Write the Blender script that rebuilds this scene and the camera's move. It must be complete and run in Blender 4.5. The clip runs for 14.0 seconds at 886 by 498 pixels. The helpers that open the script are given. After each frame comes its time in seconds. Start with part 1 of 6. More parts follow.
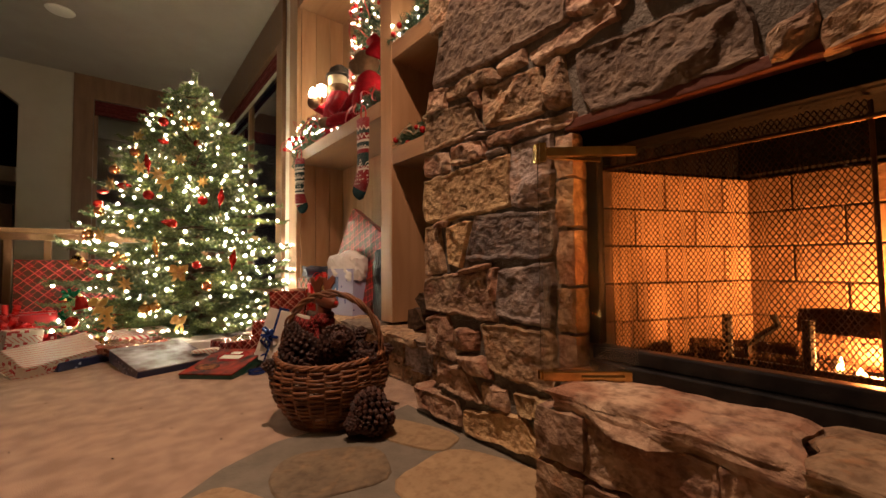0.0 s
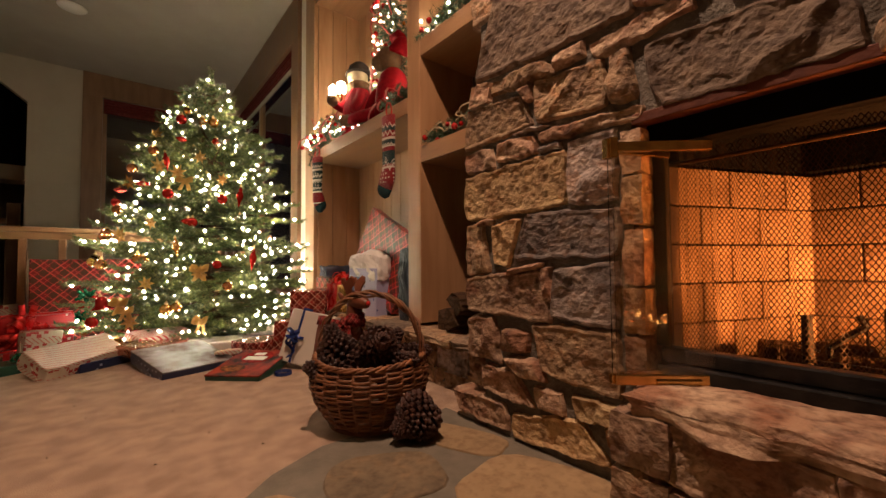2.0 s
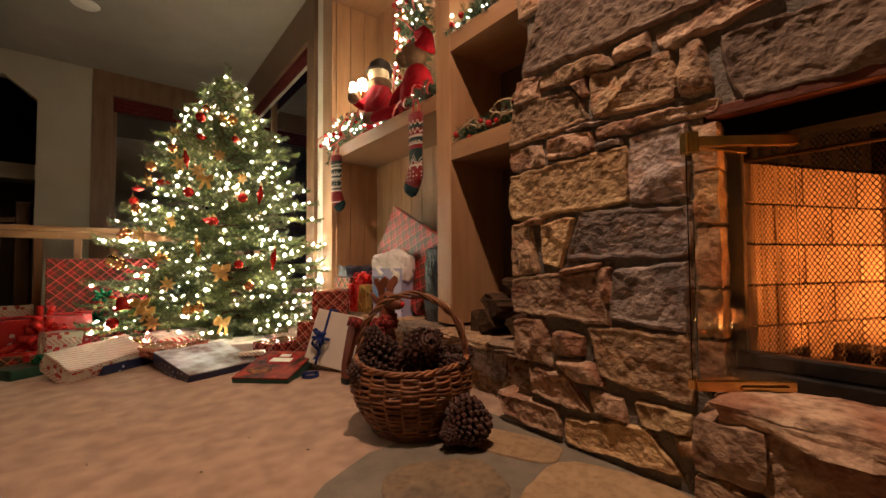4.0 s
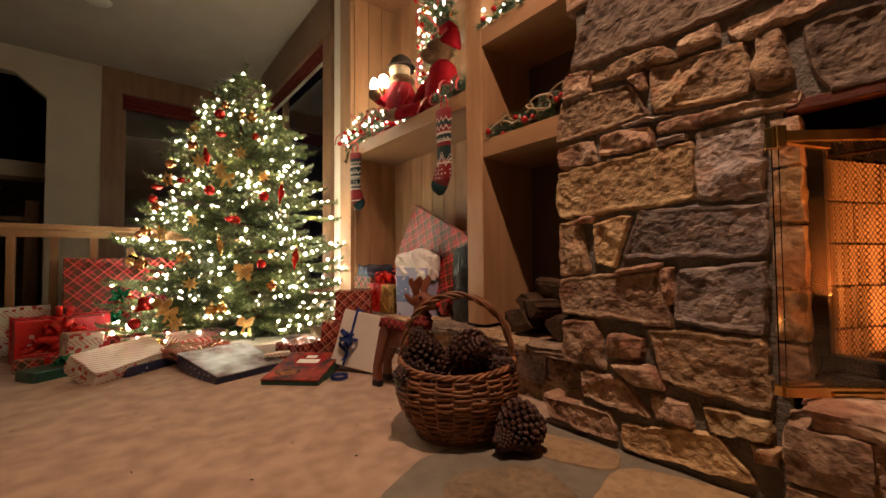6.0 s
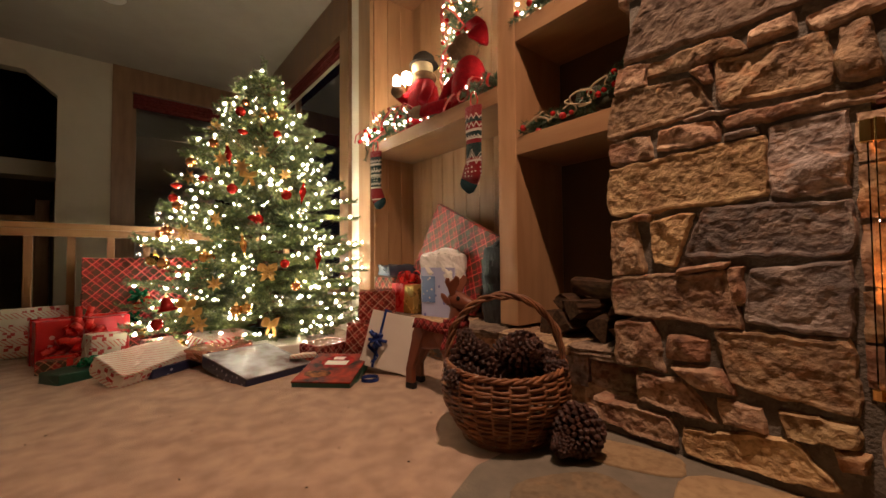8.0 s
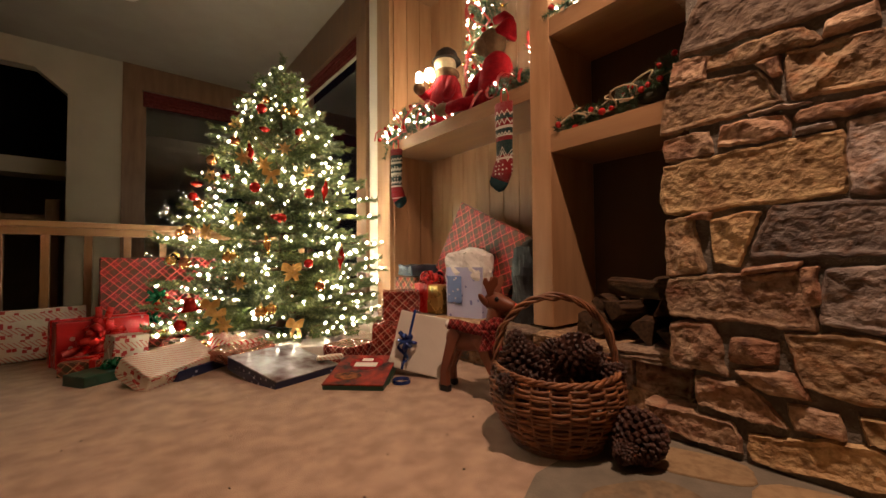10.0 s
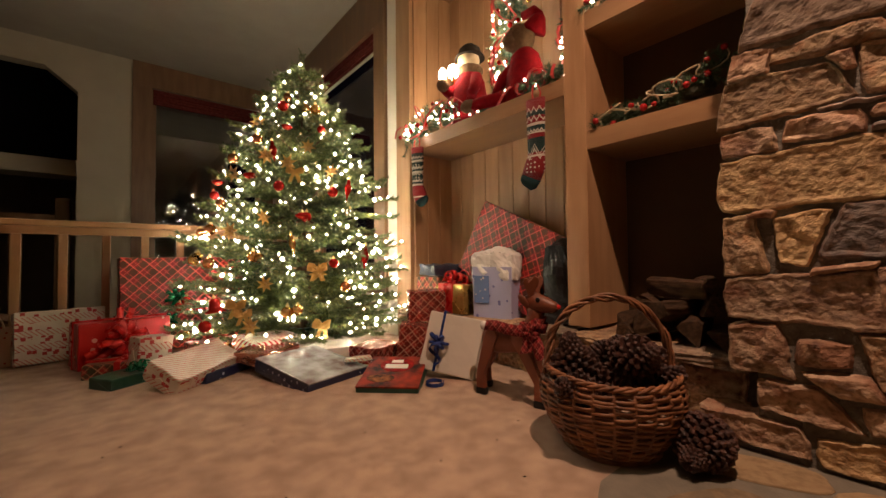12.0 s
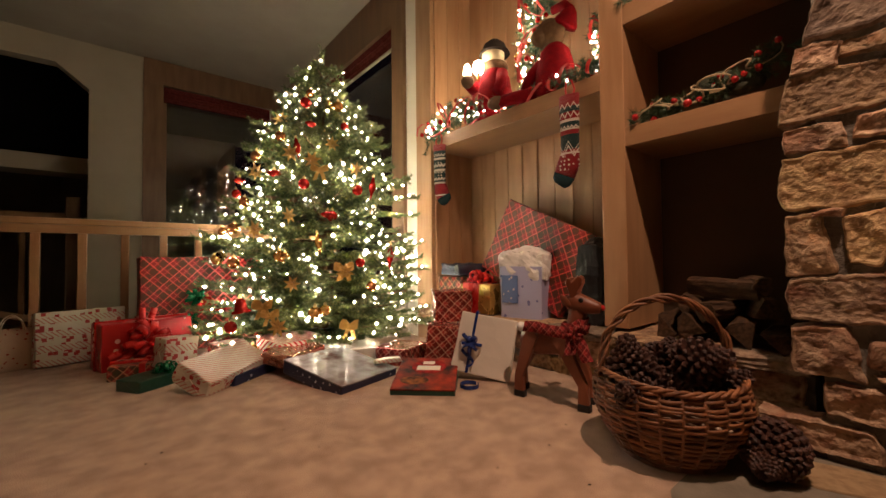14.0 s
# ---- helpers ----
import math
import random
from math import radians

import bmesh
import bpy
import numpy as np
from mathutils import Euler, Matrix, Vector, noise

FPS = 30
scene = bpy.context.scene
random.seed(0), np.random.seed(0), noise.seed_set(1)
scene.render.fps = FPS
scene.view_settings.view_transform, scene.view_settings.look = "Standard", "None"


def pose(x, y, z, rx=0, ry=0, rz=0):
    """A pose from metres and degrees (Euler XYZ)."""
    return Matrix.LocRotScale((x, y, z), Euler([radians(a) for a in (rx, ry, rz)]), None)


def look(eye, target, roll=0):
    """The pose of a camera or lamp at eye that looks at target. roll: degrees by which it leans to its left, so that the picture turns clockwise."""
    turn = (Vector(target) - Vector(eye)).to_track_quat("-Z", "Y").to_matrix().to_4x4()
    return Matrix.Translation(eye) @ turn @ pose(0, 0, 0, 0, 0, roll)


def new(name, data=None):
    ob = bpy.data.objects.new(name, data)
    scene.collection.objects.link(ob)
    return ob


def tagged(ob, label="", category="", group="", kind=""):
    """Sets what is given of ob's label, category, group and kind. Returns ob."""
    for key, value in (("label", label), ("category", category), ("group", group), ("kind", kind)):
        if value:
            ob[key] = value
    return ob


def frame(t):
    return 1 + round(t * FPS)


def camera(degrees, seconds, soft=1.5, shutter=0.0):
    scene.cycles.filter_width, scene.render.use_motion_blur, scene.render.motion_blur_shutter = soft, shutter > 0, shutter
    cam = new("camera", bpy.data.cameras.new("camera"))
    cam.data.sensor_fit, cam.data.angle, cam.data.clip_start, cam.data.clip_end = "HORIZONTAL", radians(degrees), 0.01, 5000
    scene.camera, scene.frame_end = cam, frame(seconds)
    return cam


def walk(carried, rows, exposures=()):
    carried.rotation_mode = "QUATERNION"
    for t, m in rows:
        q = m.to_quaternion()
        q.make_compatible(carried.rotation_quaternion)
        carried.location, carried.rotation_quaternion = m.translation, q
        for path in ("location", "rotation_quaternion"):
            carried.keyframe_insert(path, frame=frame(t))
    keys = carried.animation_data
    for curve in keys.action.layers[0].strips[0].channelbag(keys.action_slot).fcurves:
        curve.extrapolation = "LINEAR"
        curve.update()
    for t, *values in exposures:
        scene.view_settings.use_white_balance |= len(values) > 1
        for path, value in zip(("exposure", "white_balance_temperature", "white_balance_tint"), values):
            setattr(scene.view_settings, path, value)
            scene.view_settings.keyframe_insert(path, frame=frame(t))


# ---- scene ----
cam = camera(97.0, 14.0)
PATH = [
    (0, (0.099, 0.084, 0.607), (1.368, 1.627, 0.681), -0.5),
    (0.5, (0.073, 0.118, 0.606), (1.344, 1.661, 0.68), -0.6),
    (1, (0.047, 0.151, 0.607), (1.317, 1.694, 0.68), -0.5),
    (1.5, (0.021, 0.183, 0.608), (1.291, 1.726, 0.681), -0.5),
    (2, (-0.004, 0.219, 0.607), (1.267, 1.761, 0.68), -0.5),
    (2.5, (-0.032, 0.253, 0.608), (1.24, 1.794, 0.681), -0.5),
    (3, (-0.056, 0.288, 0.609), (1.215, 1.831, 0.681), -0.5),
    (5.5, (-0.182, 0.464, 0.61), (1.09, 2.005, 0.68), -0.4),
    (6, (-0.208, 0.498, 0.615), (1.064, 2.04, 0.68), -0.5),
    (6.5, (-0.235, 0.533, 0.613), (1.038, 2.075, 0.681), -0.5),
    (7, (-0.261, 0.569, 0.613), (1.012, 2.11, 0.679), -0.5),
    (7.5, (-0.287, 0.603, 0.613), (0.986, 2.144, 0.679), -0.5),
    (8, (-0.312, 0.64, 0.613), (0.96, 2.182, 0.679), -0.5),
    (10.5, (-0.438, 0.816, 0.615), (0.834, 2.358, 0.679), -0.5),
    (11, (-0.464, 0.851, 0.614), (0.808, 2.393, 0.678), -0.5),
    (11.5, (-0.49, 0.885, 0.617), (0.782, 2.427, 0.679), -0.5),
    (12, (-0.517, 0.921, 0.62), (0.756, 2.463, 0.679), -0.6),
    (12.5, (-0.539, 0.956, 0.62), (0.731, 2.499, 0.679), -0.6),
    (13, (-0.567, 0.992, 0.622), (0.705, 2.534, 0.679), -0.6),
    (13.5, (-0.594, 1.026, 0.62), (0.678, 2.568, 0.678), -0.6),
    (14, (-0.62, 1.062, 0.624), (0.652, 2.604, 0.678), -0.6),
]
walk(cam, [(t, look(eye, target, roll)) for t, eye, target, roll in PATH])

# ---- world and lights ----
world = bpy.data.worlds.new("night")
scene.world = world
world.use_nodes = True
world.node_tree.nodes["Background"].inputs[0].default_value = (0.25, 0.32, 0.5, 1)
world.node_tree.nodes["Background"].inputs[1].default_value = 0.004
scene.view_settings.exposure = 0.0


def lamp(name, kind, place, watts, colour, radius=0.05, aim=None, cone=120, blend=0.6):
    data = bpy.data.lights.new(name, kind)
    data.energy, data.color, data.shadow_soft_size = watts, colour, radius
    ob = new(name, data)
    ob.matrix_world = look(place, aim) if aim else pose(*place)
    if kind == "SPOT":
        data.spot_size, data.spot_blend = radians(cone), blend
    return ob


WARM = (1.0, 0.77, 0.50)
FIRE = (1.0, 0.32, 0.075)
TREE_X, TREE_Y, TREE_TOP = 0.56, 3.92, 2.17
lamp("downlight_beam", "SPOT", (0.30, 0.90, 3.12), 250, (1.0, 0.64, 0.44), 0.04, (0.92, 1.28, 0.6), 104, 1.0)
# added fill spot without a known fixture, brightens the carpet on the left
lamp("downlight_beam", "SPOT", (-1.3, 1.3, 3.12), 52, (1.0, 0.62, 0.39), 0.05, (-1.5, 1.4, 0), 88, 0.7)
lamp("fire_glow", "POINT", (1.31, 0.14, 0.39), 21, FIRE, 0.02)
lamp("fire_glow", "POINT", (1.585, 0.06, 0.465), 38, FIRE, 0.03)
for i in range(12):
    a, h = i * 2.4, 0.25 + 1.75 * (i / 11) ** 1.1
    r = 0.80 * (1 - h / 2.3) + 0.06
    lamp("tree_glow", "POINT", (TREE_X + r * math.cos(a), TREE_Y + r * math.sin(a), h), 1.3, WARM, 0.02)
for y, z, w in ((3.25, 1.74, 1.6), (2.66, 2.12, 2.2), (2.63, 2.6, 2.2), (2.2, 1.82, 1.2), (1.80, 2.04, 0.8)):
    lamp("garland_glow", "POINT", (1.40, y, z), w * 0.9, WARM, 0.03)


# ---- materials ----
def shader(name, base, rough=0.6, metal=0.0, second=None, scale=6.0, detail=6.0, bump=0.0, bump_scale=40.0, stretch=(1, 1, 1), vary=0.0, glow=0.0, sheen=0.0):
    """A principled material: two-tone noise at one scale, relief at another, and a change of tone from object to object."""
    m = bpy.data.materials.new(name)
    m.use_nodes = True
    n, l = m.node_tree.nodes, m.node_tree.links
    b = n["Principled BSDF"]
    b.inputs["Base Color"].default_value = (*base, 1)
    b.inputs["Roughness"].default_value = rough
    b.inputs["Metallic"].default_value = metal
    if rough >= 0.85:
        b.inputs["Specular IOR Level"].default_value = 0.12
    if sheen:
        b.inputs["Sheen Weight"].default_value = sheen
    if glow:
        b.inputs["Emission Color"].default_value = (*base, 1)
        b.inputs["Emission Strength"].default_value = glow
    co = n.new("ShaderNodeTexCoord")
    mp = n.new("ShaderNodeMapping")
    mp.inputs["Scale"].default_value = stretch
    l.new(co.outputs["Object"], mp.inputs[0])
    colour = None
    if second:
        t = n.new("ShaderNodeTexNoise")
        t.inputs["Scale"].default_value, t.inputs["Detail"].default_value = scale, detail
        l.new(mp.outputs[0], t.inputs["Vector"])
        r = n.new("ShaderNodeValToRGB")
        r.color_ramp.elements[0].position, r.color_ramp.elements[1].position = 0.36, 0.66
        r.color_ramp.elements[0].color, r.color_ramp.elements[1].color = (*base, 1), (*second, 1)
        l.new(t.outputs[0], r.inputs[0])
        colour = r.outputs[0]
        q = n.new("ShaderNodeMapRange")
        q.inputs[3].default_value, q.inputs[4].default_value = max(rough - 0.12, 0.02), min(rough + 0.12, 1)
        l.new(t.outputs[0], q.inputs[0])
        l.new(q.outputs[0], b.inputs["Roughness"])
    if vary:
        oi = n.new("ShaderNodeObjectInfo")
        hs = n.new("ShaderNodeHueSaturation")
        k = n.new("ShaderNodeMapRange")
        k.inputs[3].default_value, k.inputs[4].default_value = 1 - vary, 1 + vary
        l.new(oi.outputs["Random"], k.inputs[0])
        l.new(k.outputs[0], hs.inputs["Value"])
        hs.inputs["Color"].default_value = (*base, 1)
        if colour:
            l.new(colour, hs.inputs["Color"])
        colour = hs.outputs[0]
    if colour:
        l.new(colour, b.inputs["Base Color"])
    if bump:
        t2 = n.new("ShaderNodeTexNoise")
        t2.inputs["Scale"].default_value, t2.inputs["Detail"].default_value = bump_scale, 8
        l.new(mp.outputs[0], t2.inputs["Vector"])
        bp = n.new("ShaderNodeBump")
        bp.inputs["Strength"].default_value, bp.inputs["Distance"].default_value = bump, 0.01
        l.new(t2.outputs[0], bp.inputs["Height"])
        l.new(bp.outputs[0], b.inputs["Normal"])
    return m


def stone_shader(name, light, dark, vein_colour, vein_part=0.5, relief=0.75, dirt_part=0.85):
    """Split fieldstone: two tones in broad patches, rusty veins along the bedding, small pits and dirt; each stone differs."""
    m = bpy.data.materials.new(name)
    m.use_nodes = True
    n, l = m.node_tree.nodes, m.node_tree.links
    b = n["Principled BSDF"]
    b.inputs["Roughness"].default_value = 0.8
    b.inputs["Specular IOR Level"].default_value = 0.3
    co, oi = n.new("ShaderNodeTexCoord"), n.new("ShaderNodeObjectInfo")
    mul, comb, shift = n.new("ShaderNodeMath"), n.new("ShaderNodeCombineXYZ"), n.new("ShaderNodeVectorMath")
    mul.operation, mul.inputs[1].default_value, shift.operation = "MULTIPLY", 17.0, "ADD"
    l.new(oi.outputs["Random"], mul.inputs[0])
    for k in range(3):
        l.new(mul.outputs[0], comb.inputs[k])
    l.new(co.outputs["Object"], shift.inputs[0])
    l.new(comb.outputs[0], shift.inputs[1])
    bed = n.new("ShaderNodeMapping")
    bed.inputs["Scale"].default_value, bed.inputs["Rotation"].default_value = (1, 1, 1.35), (0.5, 0, 0)
    l.new(shift.outputs[0], bed.inputs[0])

    def cloud(source, scale, detail, lo, hi, warp=0.0):
        t, r = n.new("ShaderNodeTexNoise"), n.new("ShaderNodeMapRange")
        t.inputs["Scale"].default_value, t.inputs["Detail"].default_value, t.inputs["Distortion"].default_value = scale, detail, warp
        l.new(source, t.inputs["Vector"])
        r.inputs[1].default_value, r.inputs[2].default_value = lo, hi
        l.new(t.outputs[0], r.inputs[0])
        return t.outputs[0], r.outputs[0]

    def blend(a, c, factor, kind="MIX"):
        x = n.new("ShaderNodeMix")
        x.data_type, x.blend_type = "RGBA", kind
        for slot, val in (("A", a), ("B", c)):
            if isinstance(val, tuple):
                x.inputs[slot].default_value = (*val, 1)
            else:
                l.new(val, x.inputs[slot])
        if isinstance(factor, float):
            x.inputs["Factor"].default_value = factor
        else:
            l.new(factor, x.inputs["Factor"])
        return x.outputs["Result"]

    _, patch = cloud(bed.outputs[0], 7, 6, 0.36, 0.64, 0.8)
    vh, vein = cloud(bed.outputs[0], 12, 9, 0.53, 0.68, 1.6)
    _, dirt = cloud(shift.outputs[0], 38, 9, 0.30, 0.56)
    fh, _ = cloud(bed.outputs[0], 70, 10, 0, 1)
    part_of = n.new("ShaderNodeMath")
    part_of.operation, part_of.inputs[1].default_value = "MULTIPLY", vein_part
    l.new(vein, part_of.inputs[0])
    shade = blend((0.34, 0.28, 0.26), (1.0, 1.0, 1.0), dirt)
    colour = blend(blend(blend(dark, light, patch), vein_colour, part_of.outputs[0]), shade, dirt_part, "MULTIPLY")
    hs, k = n.new("ShaderNodeHueSaturation"), n.new("ShaderNodeMapRange")
    hs.inputs["Saturation"].default_value = 1.03
    k.inputs[3].default_value, k.inputs[4].default_value = 0.72, 1.22
    l.new(oi.outputs["Random"], k.inputs[0])
    l.new(k.outputs[0], hs.inputs["Value"])
    l.new(colour, hs.inputs["Color"])
    l.new(hs.outputs[0], b.inputs["Base Color"])
    fine, broad = n.new("ShaderNodeBump"), n.new("ShaderNodeBump")
    fine.inputs["Strength"].default_value, fine.inputs["Distance"].default_value = relief, 0.008
    broad.inputs["Strength"].default_value, broad.inputs["Distance"].default_value = relief * 0.7, 0.012
    l.new(fh, fine.inputs["Height"])
    l.new(vh, broad.inputs["Height"])
    l.new(fine.outputs[0], broad.inputs["Normal"])
    l.new(broad.outputs[0], b.inputs["Normal"])
    return m


def glass_shader(name, tint=(1, 1, 1), rough=0.0):
    m = shader(name, tint, rough)
    b = m.node_tree.nodes["Principled BSDF"]
    b.inputs["Transmission Weight"].default_value = 1.0
    b.inputs["IOR"].default_value = 1.45
    return m


YELLOW = stone_shader("yellow_fieldstone", (0.62, 0.45, 0.25), (0.43, 0.28, 0.15), (0.38, 0.20, 0.10), 0.5)
GREY = stone_shader("grey_fieldstone", (0.50, 0.41, 0.36), (0.22, 0.185, 0.175), (0.44, 0.23, 0.12), 0.4)
BROWN = stone_shader("brown_fieldstone", (0.50, 0.35, 0.21), (0.29, 0.19, 0.125), (0.42, 0.19, 0.085), 0.5)
RUST = stone_shader("rusty_fieldstone", (0.58, 0.42, 0.29), (0.34, 0.175, 0.11), (0.20, 0.12, 0.10), 0.65)
SMOOTH = stone_shader("brown_boulder", (0.29, 0.21, 0.15), (0.185, 0.135, 0.105), (0.24, 0.15, 0.10), 0.4, 0.5)
KINDS = {"Y": YELLOW, "G": GREY, "B": BROWN, "R": RUST, "S": SMOOTH}
FLAG = stone_shader("flagstone", (0.44, 0.31, 0.18), (0.36, 0.25, 0.145), (0.34, 0.21, 0.12), 0.4, 0.2, 0.4)
FLAG_GREY = stone_shader("flagstone_grey", (0.30, 0.225, 0.145), (0.19, 0.145, 0.098), (0.40, 0.27, 0.15), 0.5, 0.2, 0.45)
MORTAR = shader("mortar", (0.13, 0.115, 0.098), 0.95, 0, (0.22, 0.195, 0.165), 14, 8, 0.8, 90)
CARPET = shader("carpet", (0.35, 0.228, 0.158), 1.0, 0, (0.52, 0.357, 0.254), 11, 12, 0.6, 260, sheen=0.25)
CEIL = shader("ceiling_paint", (0.36, 0.31, 0.25), 0.9, 0, (0.39, 0.34, 0.275), 3, 4, 0.08, 160)
PLASTER = shader("wall_paint", (0.42, 0.36, 0.27), 0.85, 0, (0.45, 0.39, 0.295), 3, 4, 0.08, 160)
PINE = shader("varnished_pine", (0.35, 0.185, 0.09), 0.36, 0, (0.44, 0.25, 0.13), 3.0, 7, 0.10, 18, (5, 5, 0.7), 0.06)
PINE_LONG = shader("varnished_pine_rail", (0.36, 0.19, 0.085), 0.36, 0, (0.44, 0.25, 0.12), 3.0, 7, 0.10, 18, (0.7, 5, 5), 0.06)
# same pine for shelves, darkened: shade inside the niches is in the wood colour
PINE_SHELF_SHADED = shader("varnished_pine_shelf_shaded", (0.27, 0.14, 0.068), 0.36, 0, (0.34, 0.19, 0.095), 3.0, 7, 0.10, 18, (5, 0.7, 5), 0.06)
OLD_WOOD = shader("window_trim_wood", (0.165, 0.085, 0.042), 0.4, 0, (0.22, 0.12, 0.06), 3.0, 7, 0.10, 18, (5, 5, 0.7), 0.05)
# wall paint toned down: the unlit room's shade is in its colour
ROOM_SHADE_PAINT = shader("shaded_paint", (0.20, 0.18, 0.14), 0.9, 0, (0.23, 0.20, 0.16), 3, 4)
BLIND = shader("wine_red_fabric", (0.10, 0.018, 0.015), 0.9, 0, (0.15, 0.03, 0.025), 30, 5, 0.3, 200)
BLACK = shader("black_iron", (0.012, 0.012, 0.013), 0.45, 0.6, (0.03, 0.027, 0.025), 20, 6, 0.2, 90)
# near-black soot; also paints the shade of the void above the soffit
SOOT_AND_SHADE = shader("soot", (0.0015, 0.0013, 0.0012), 0.95, 0, (0.003, 0.0027, 0.0025), 12, 6, 0.3, 60)
STEEL_RUST = shader("rusty_lintel", (0.10, 0.022, 0.010), 0.65, 0.2, (0.17, 0.045, 0.018), 15, 6, 0.2, 80)
FIREBRICK = shader("firebrick", (0.40, 0.27, 0.17), 0.9, 0, (0.26, 0.17, 0.11), 7, 7, 0.4, 70, vary=0.15)
BRASS = shader("brass", (0.72, 0.45, 0.16), 0.22, 1.0, (0.55, 0.33, 0.11), 20, 5)
DARK_BRASS = shader("sooty_brass", (0.20, 0.10, 0.04), 0.45, 0.8, (0.10, 0.05, 0.02), 20, 5)
GLASS = glass_shader("clear_glass")
GLASS.node_tree.nodes["Principled BSDF"].inputs["IOR"].default_value = 1.7  # double glazing mirrors like four surfaces
DOOR_GLASS = glass_shader("fire_door_glass", (0.96, 0.93, 0.86))
WHITE_PAINT = shader("white_paint", (0.74, 0.68, 0.58), 0.5, 0, (0.78, 0.72, 0.62), 4, 4)


# ---- building blocks ----
def box(bm, lo, hi, bevel=0.0, m=None):
    r = bmesh.ops.create_cube(bm, size=1.0)
    vs = r["verts"]
    s = [max(h - k, 1e-4) for k, h in zip(lo, hi)]
    c = [(h + k) / 2 for k, h in zip(lo, hi)]
    bmesh.ops.transform(bm, matrix=Matrix.Translation(c) @ Matrix.Diagonal((*s, 1)), verts=vs)
    if bevel:
        es = list({e for v in vs for e in v.link_edges})
        out = bmesh.ops.bevel(bm, geom=es, offset=bevel, segments=2, affect="EDGES", profile=0.5)
        vs = [v for v in out["verts"]]
    if m is not None:
        vs = list({v for v in vs if v.is_valid})
        bmesh.ops.transform(bm, matrix=m, verts=vs)
    return bm


def rod(bm, a, b, r0, r1=None, seg=10):
    a, b = Vector(a), Vector(b)
    r1 = r0 if r1 is None else r1
    d = b - a
    m = Matrix.Translation((a + b) / 2) @ d.to_track_quat("Z", "Y").to_matrix().to_4x4()
    bmesh.ops.create_cone(bm, cap_ends=True, cap_tris=False, segments=seg, radius1=r0, radius2=max(r1, 1e-4), depth=d.length, matrix=m)
    return bm


def ball(bm, c, r, scale=(1, 1, 1), u=14, v=9, turn=None):
    m = Matrix.Translation(c) @ (turn or Matrix.Identity(4)) @ Matrix.Diagonal((*scale, 1))
    bmesh.ops.create_uvsphere(bm, u_segments=u, v_segments=v, radius=r, matrix=m)
    return bm


def tube(bm, points, r, seg=7, taper=1.0):
    """A round tube along a line of points, closed at its ends."""
    pts = [Vector(p) for p in points]
    rings = []
    side = None
    for i, p in enumerate(pts):
        d = (pts[min(i + 1, len(pts) - 1)] - pts[max(i - 1, 0)]).normalized()
        if side is None:
            side = d.orthogonal().normalized()
        side = (side - d * side.dot(d)).normalized()
        up = d.cross(side)
        k = r * (1 + (taper - 1) * i / max(len(pts) - 1, 1))
        rings.append([bm.verts.new(p + k * (math.cos(t) * side + math.sin(t) * up)) for t in (2 * math.pi * j / seg for j in range(seg))])
    for a, b in zip(rings, rings[1:]):
        for j in range(seg):
            bm.faces.new((a[j], a[(j + 1) % seg], b[(j + 1) % seg], b[j]))
    bm.faces.new(rings[0][::-1])
    bm.faces.new(rings[-1])
    return bm


def ribbon_strip(bm, points, side, width, thick=0.0015):
    """A band of some thickness along a line of points, its width along side."""
    pts, s = [Vector(p) for p in points], Vector(side).normalized() * width / 2
    prev = None
    for i, p in enumerate(pts):
        d = (pts[min(i + 1, len(pts) - 1)] - pts[max(i - 1, 0)]).normalized()
        n = d.cross(s).normalized() * thick
        ring = [bm.verts.new(p + k) for k in (s + n, -s + n, -s - n, s - n)]
        if prev:
            for j in range(4):
                bm.faces.new((prev[j], prev[(j + 1) % 4], ring[(j + 1) % 4], ring[j]))
        prev = ring
    return bm


def lathe(bm, profile, seg=18, m=None):
    """A turned solid: profile of (radius, height) from bottom to top."""
    m = m or Matrix.Identity(4)
    rings = [[bm.verts.new(m @ Vector((r * math.cos(2 * math.pi * j / seg), r * math.sin(2 * math.pi * j / seg), z))) for j in range(seg)] for r, z in profile]
    for a, b in zip(rings, rings[1:]):
        for j in range(seg):
            bm.faces.new((a[j], a[(j + 1) % seg], b[(j + 1) % seg], b[j]))
    bm.faces.new(rings[0][::-1])
    bm.faces.new(rings[-1])
    return bm


def mesh_of(name, bm, material, smooth=False):
    bmesh.ops.recalc_face_normals(bm, faces=bm.faces)
    me = bpy.data.meshes.new(name)
    bm.to_mesh(me)
    bm.free()
    me.materials.append(material)
    if smooth:
        me.polygons.foreach_set("use_smooth", [True] * len(me.polygons))
    return me


def part(name, bm, material, parent=None, label="", smooth=False):
    ob = new(name, mesh_of(name, bm, material, smooth))
    if parent:
        ob.parent = parent
    return tagged(ob, label)


def thing(name, place, label, category, group="", kind="", turn=(0, 0, 0)):
    ob = new(name)
    ob.empty_display_size = 0.05
    ob.matrix_world = pose(*place, *turn)
    return tagged(ob, label, category, group, kind)


def slab(name, lo, hi, material, label="", category="", parent=None, bevel=0.0, kind="structure"):
    ob = part(name, box(bmesh.new(), lo, hi, bevel), material, parent)
    return ob if parent else tagged(ob, label, category, "", kind)


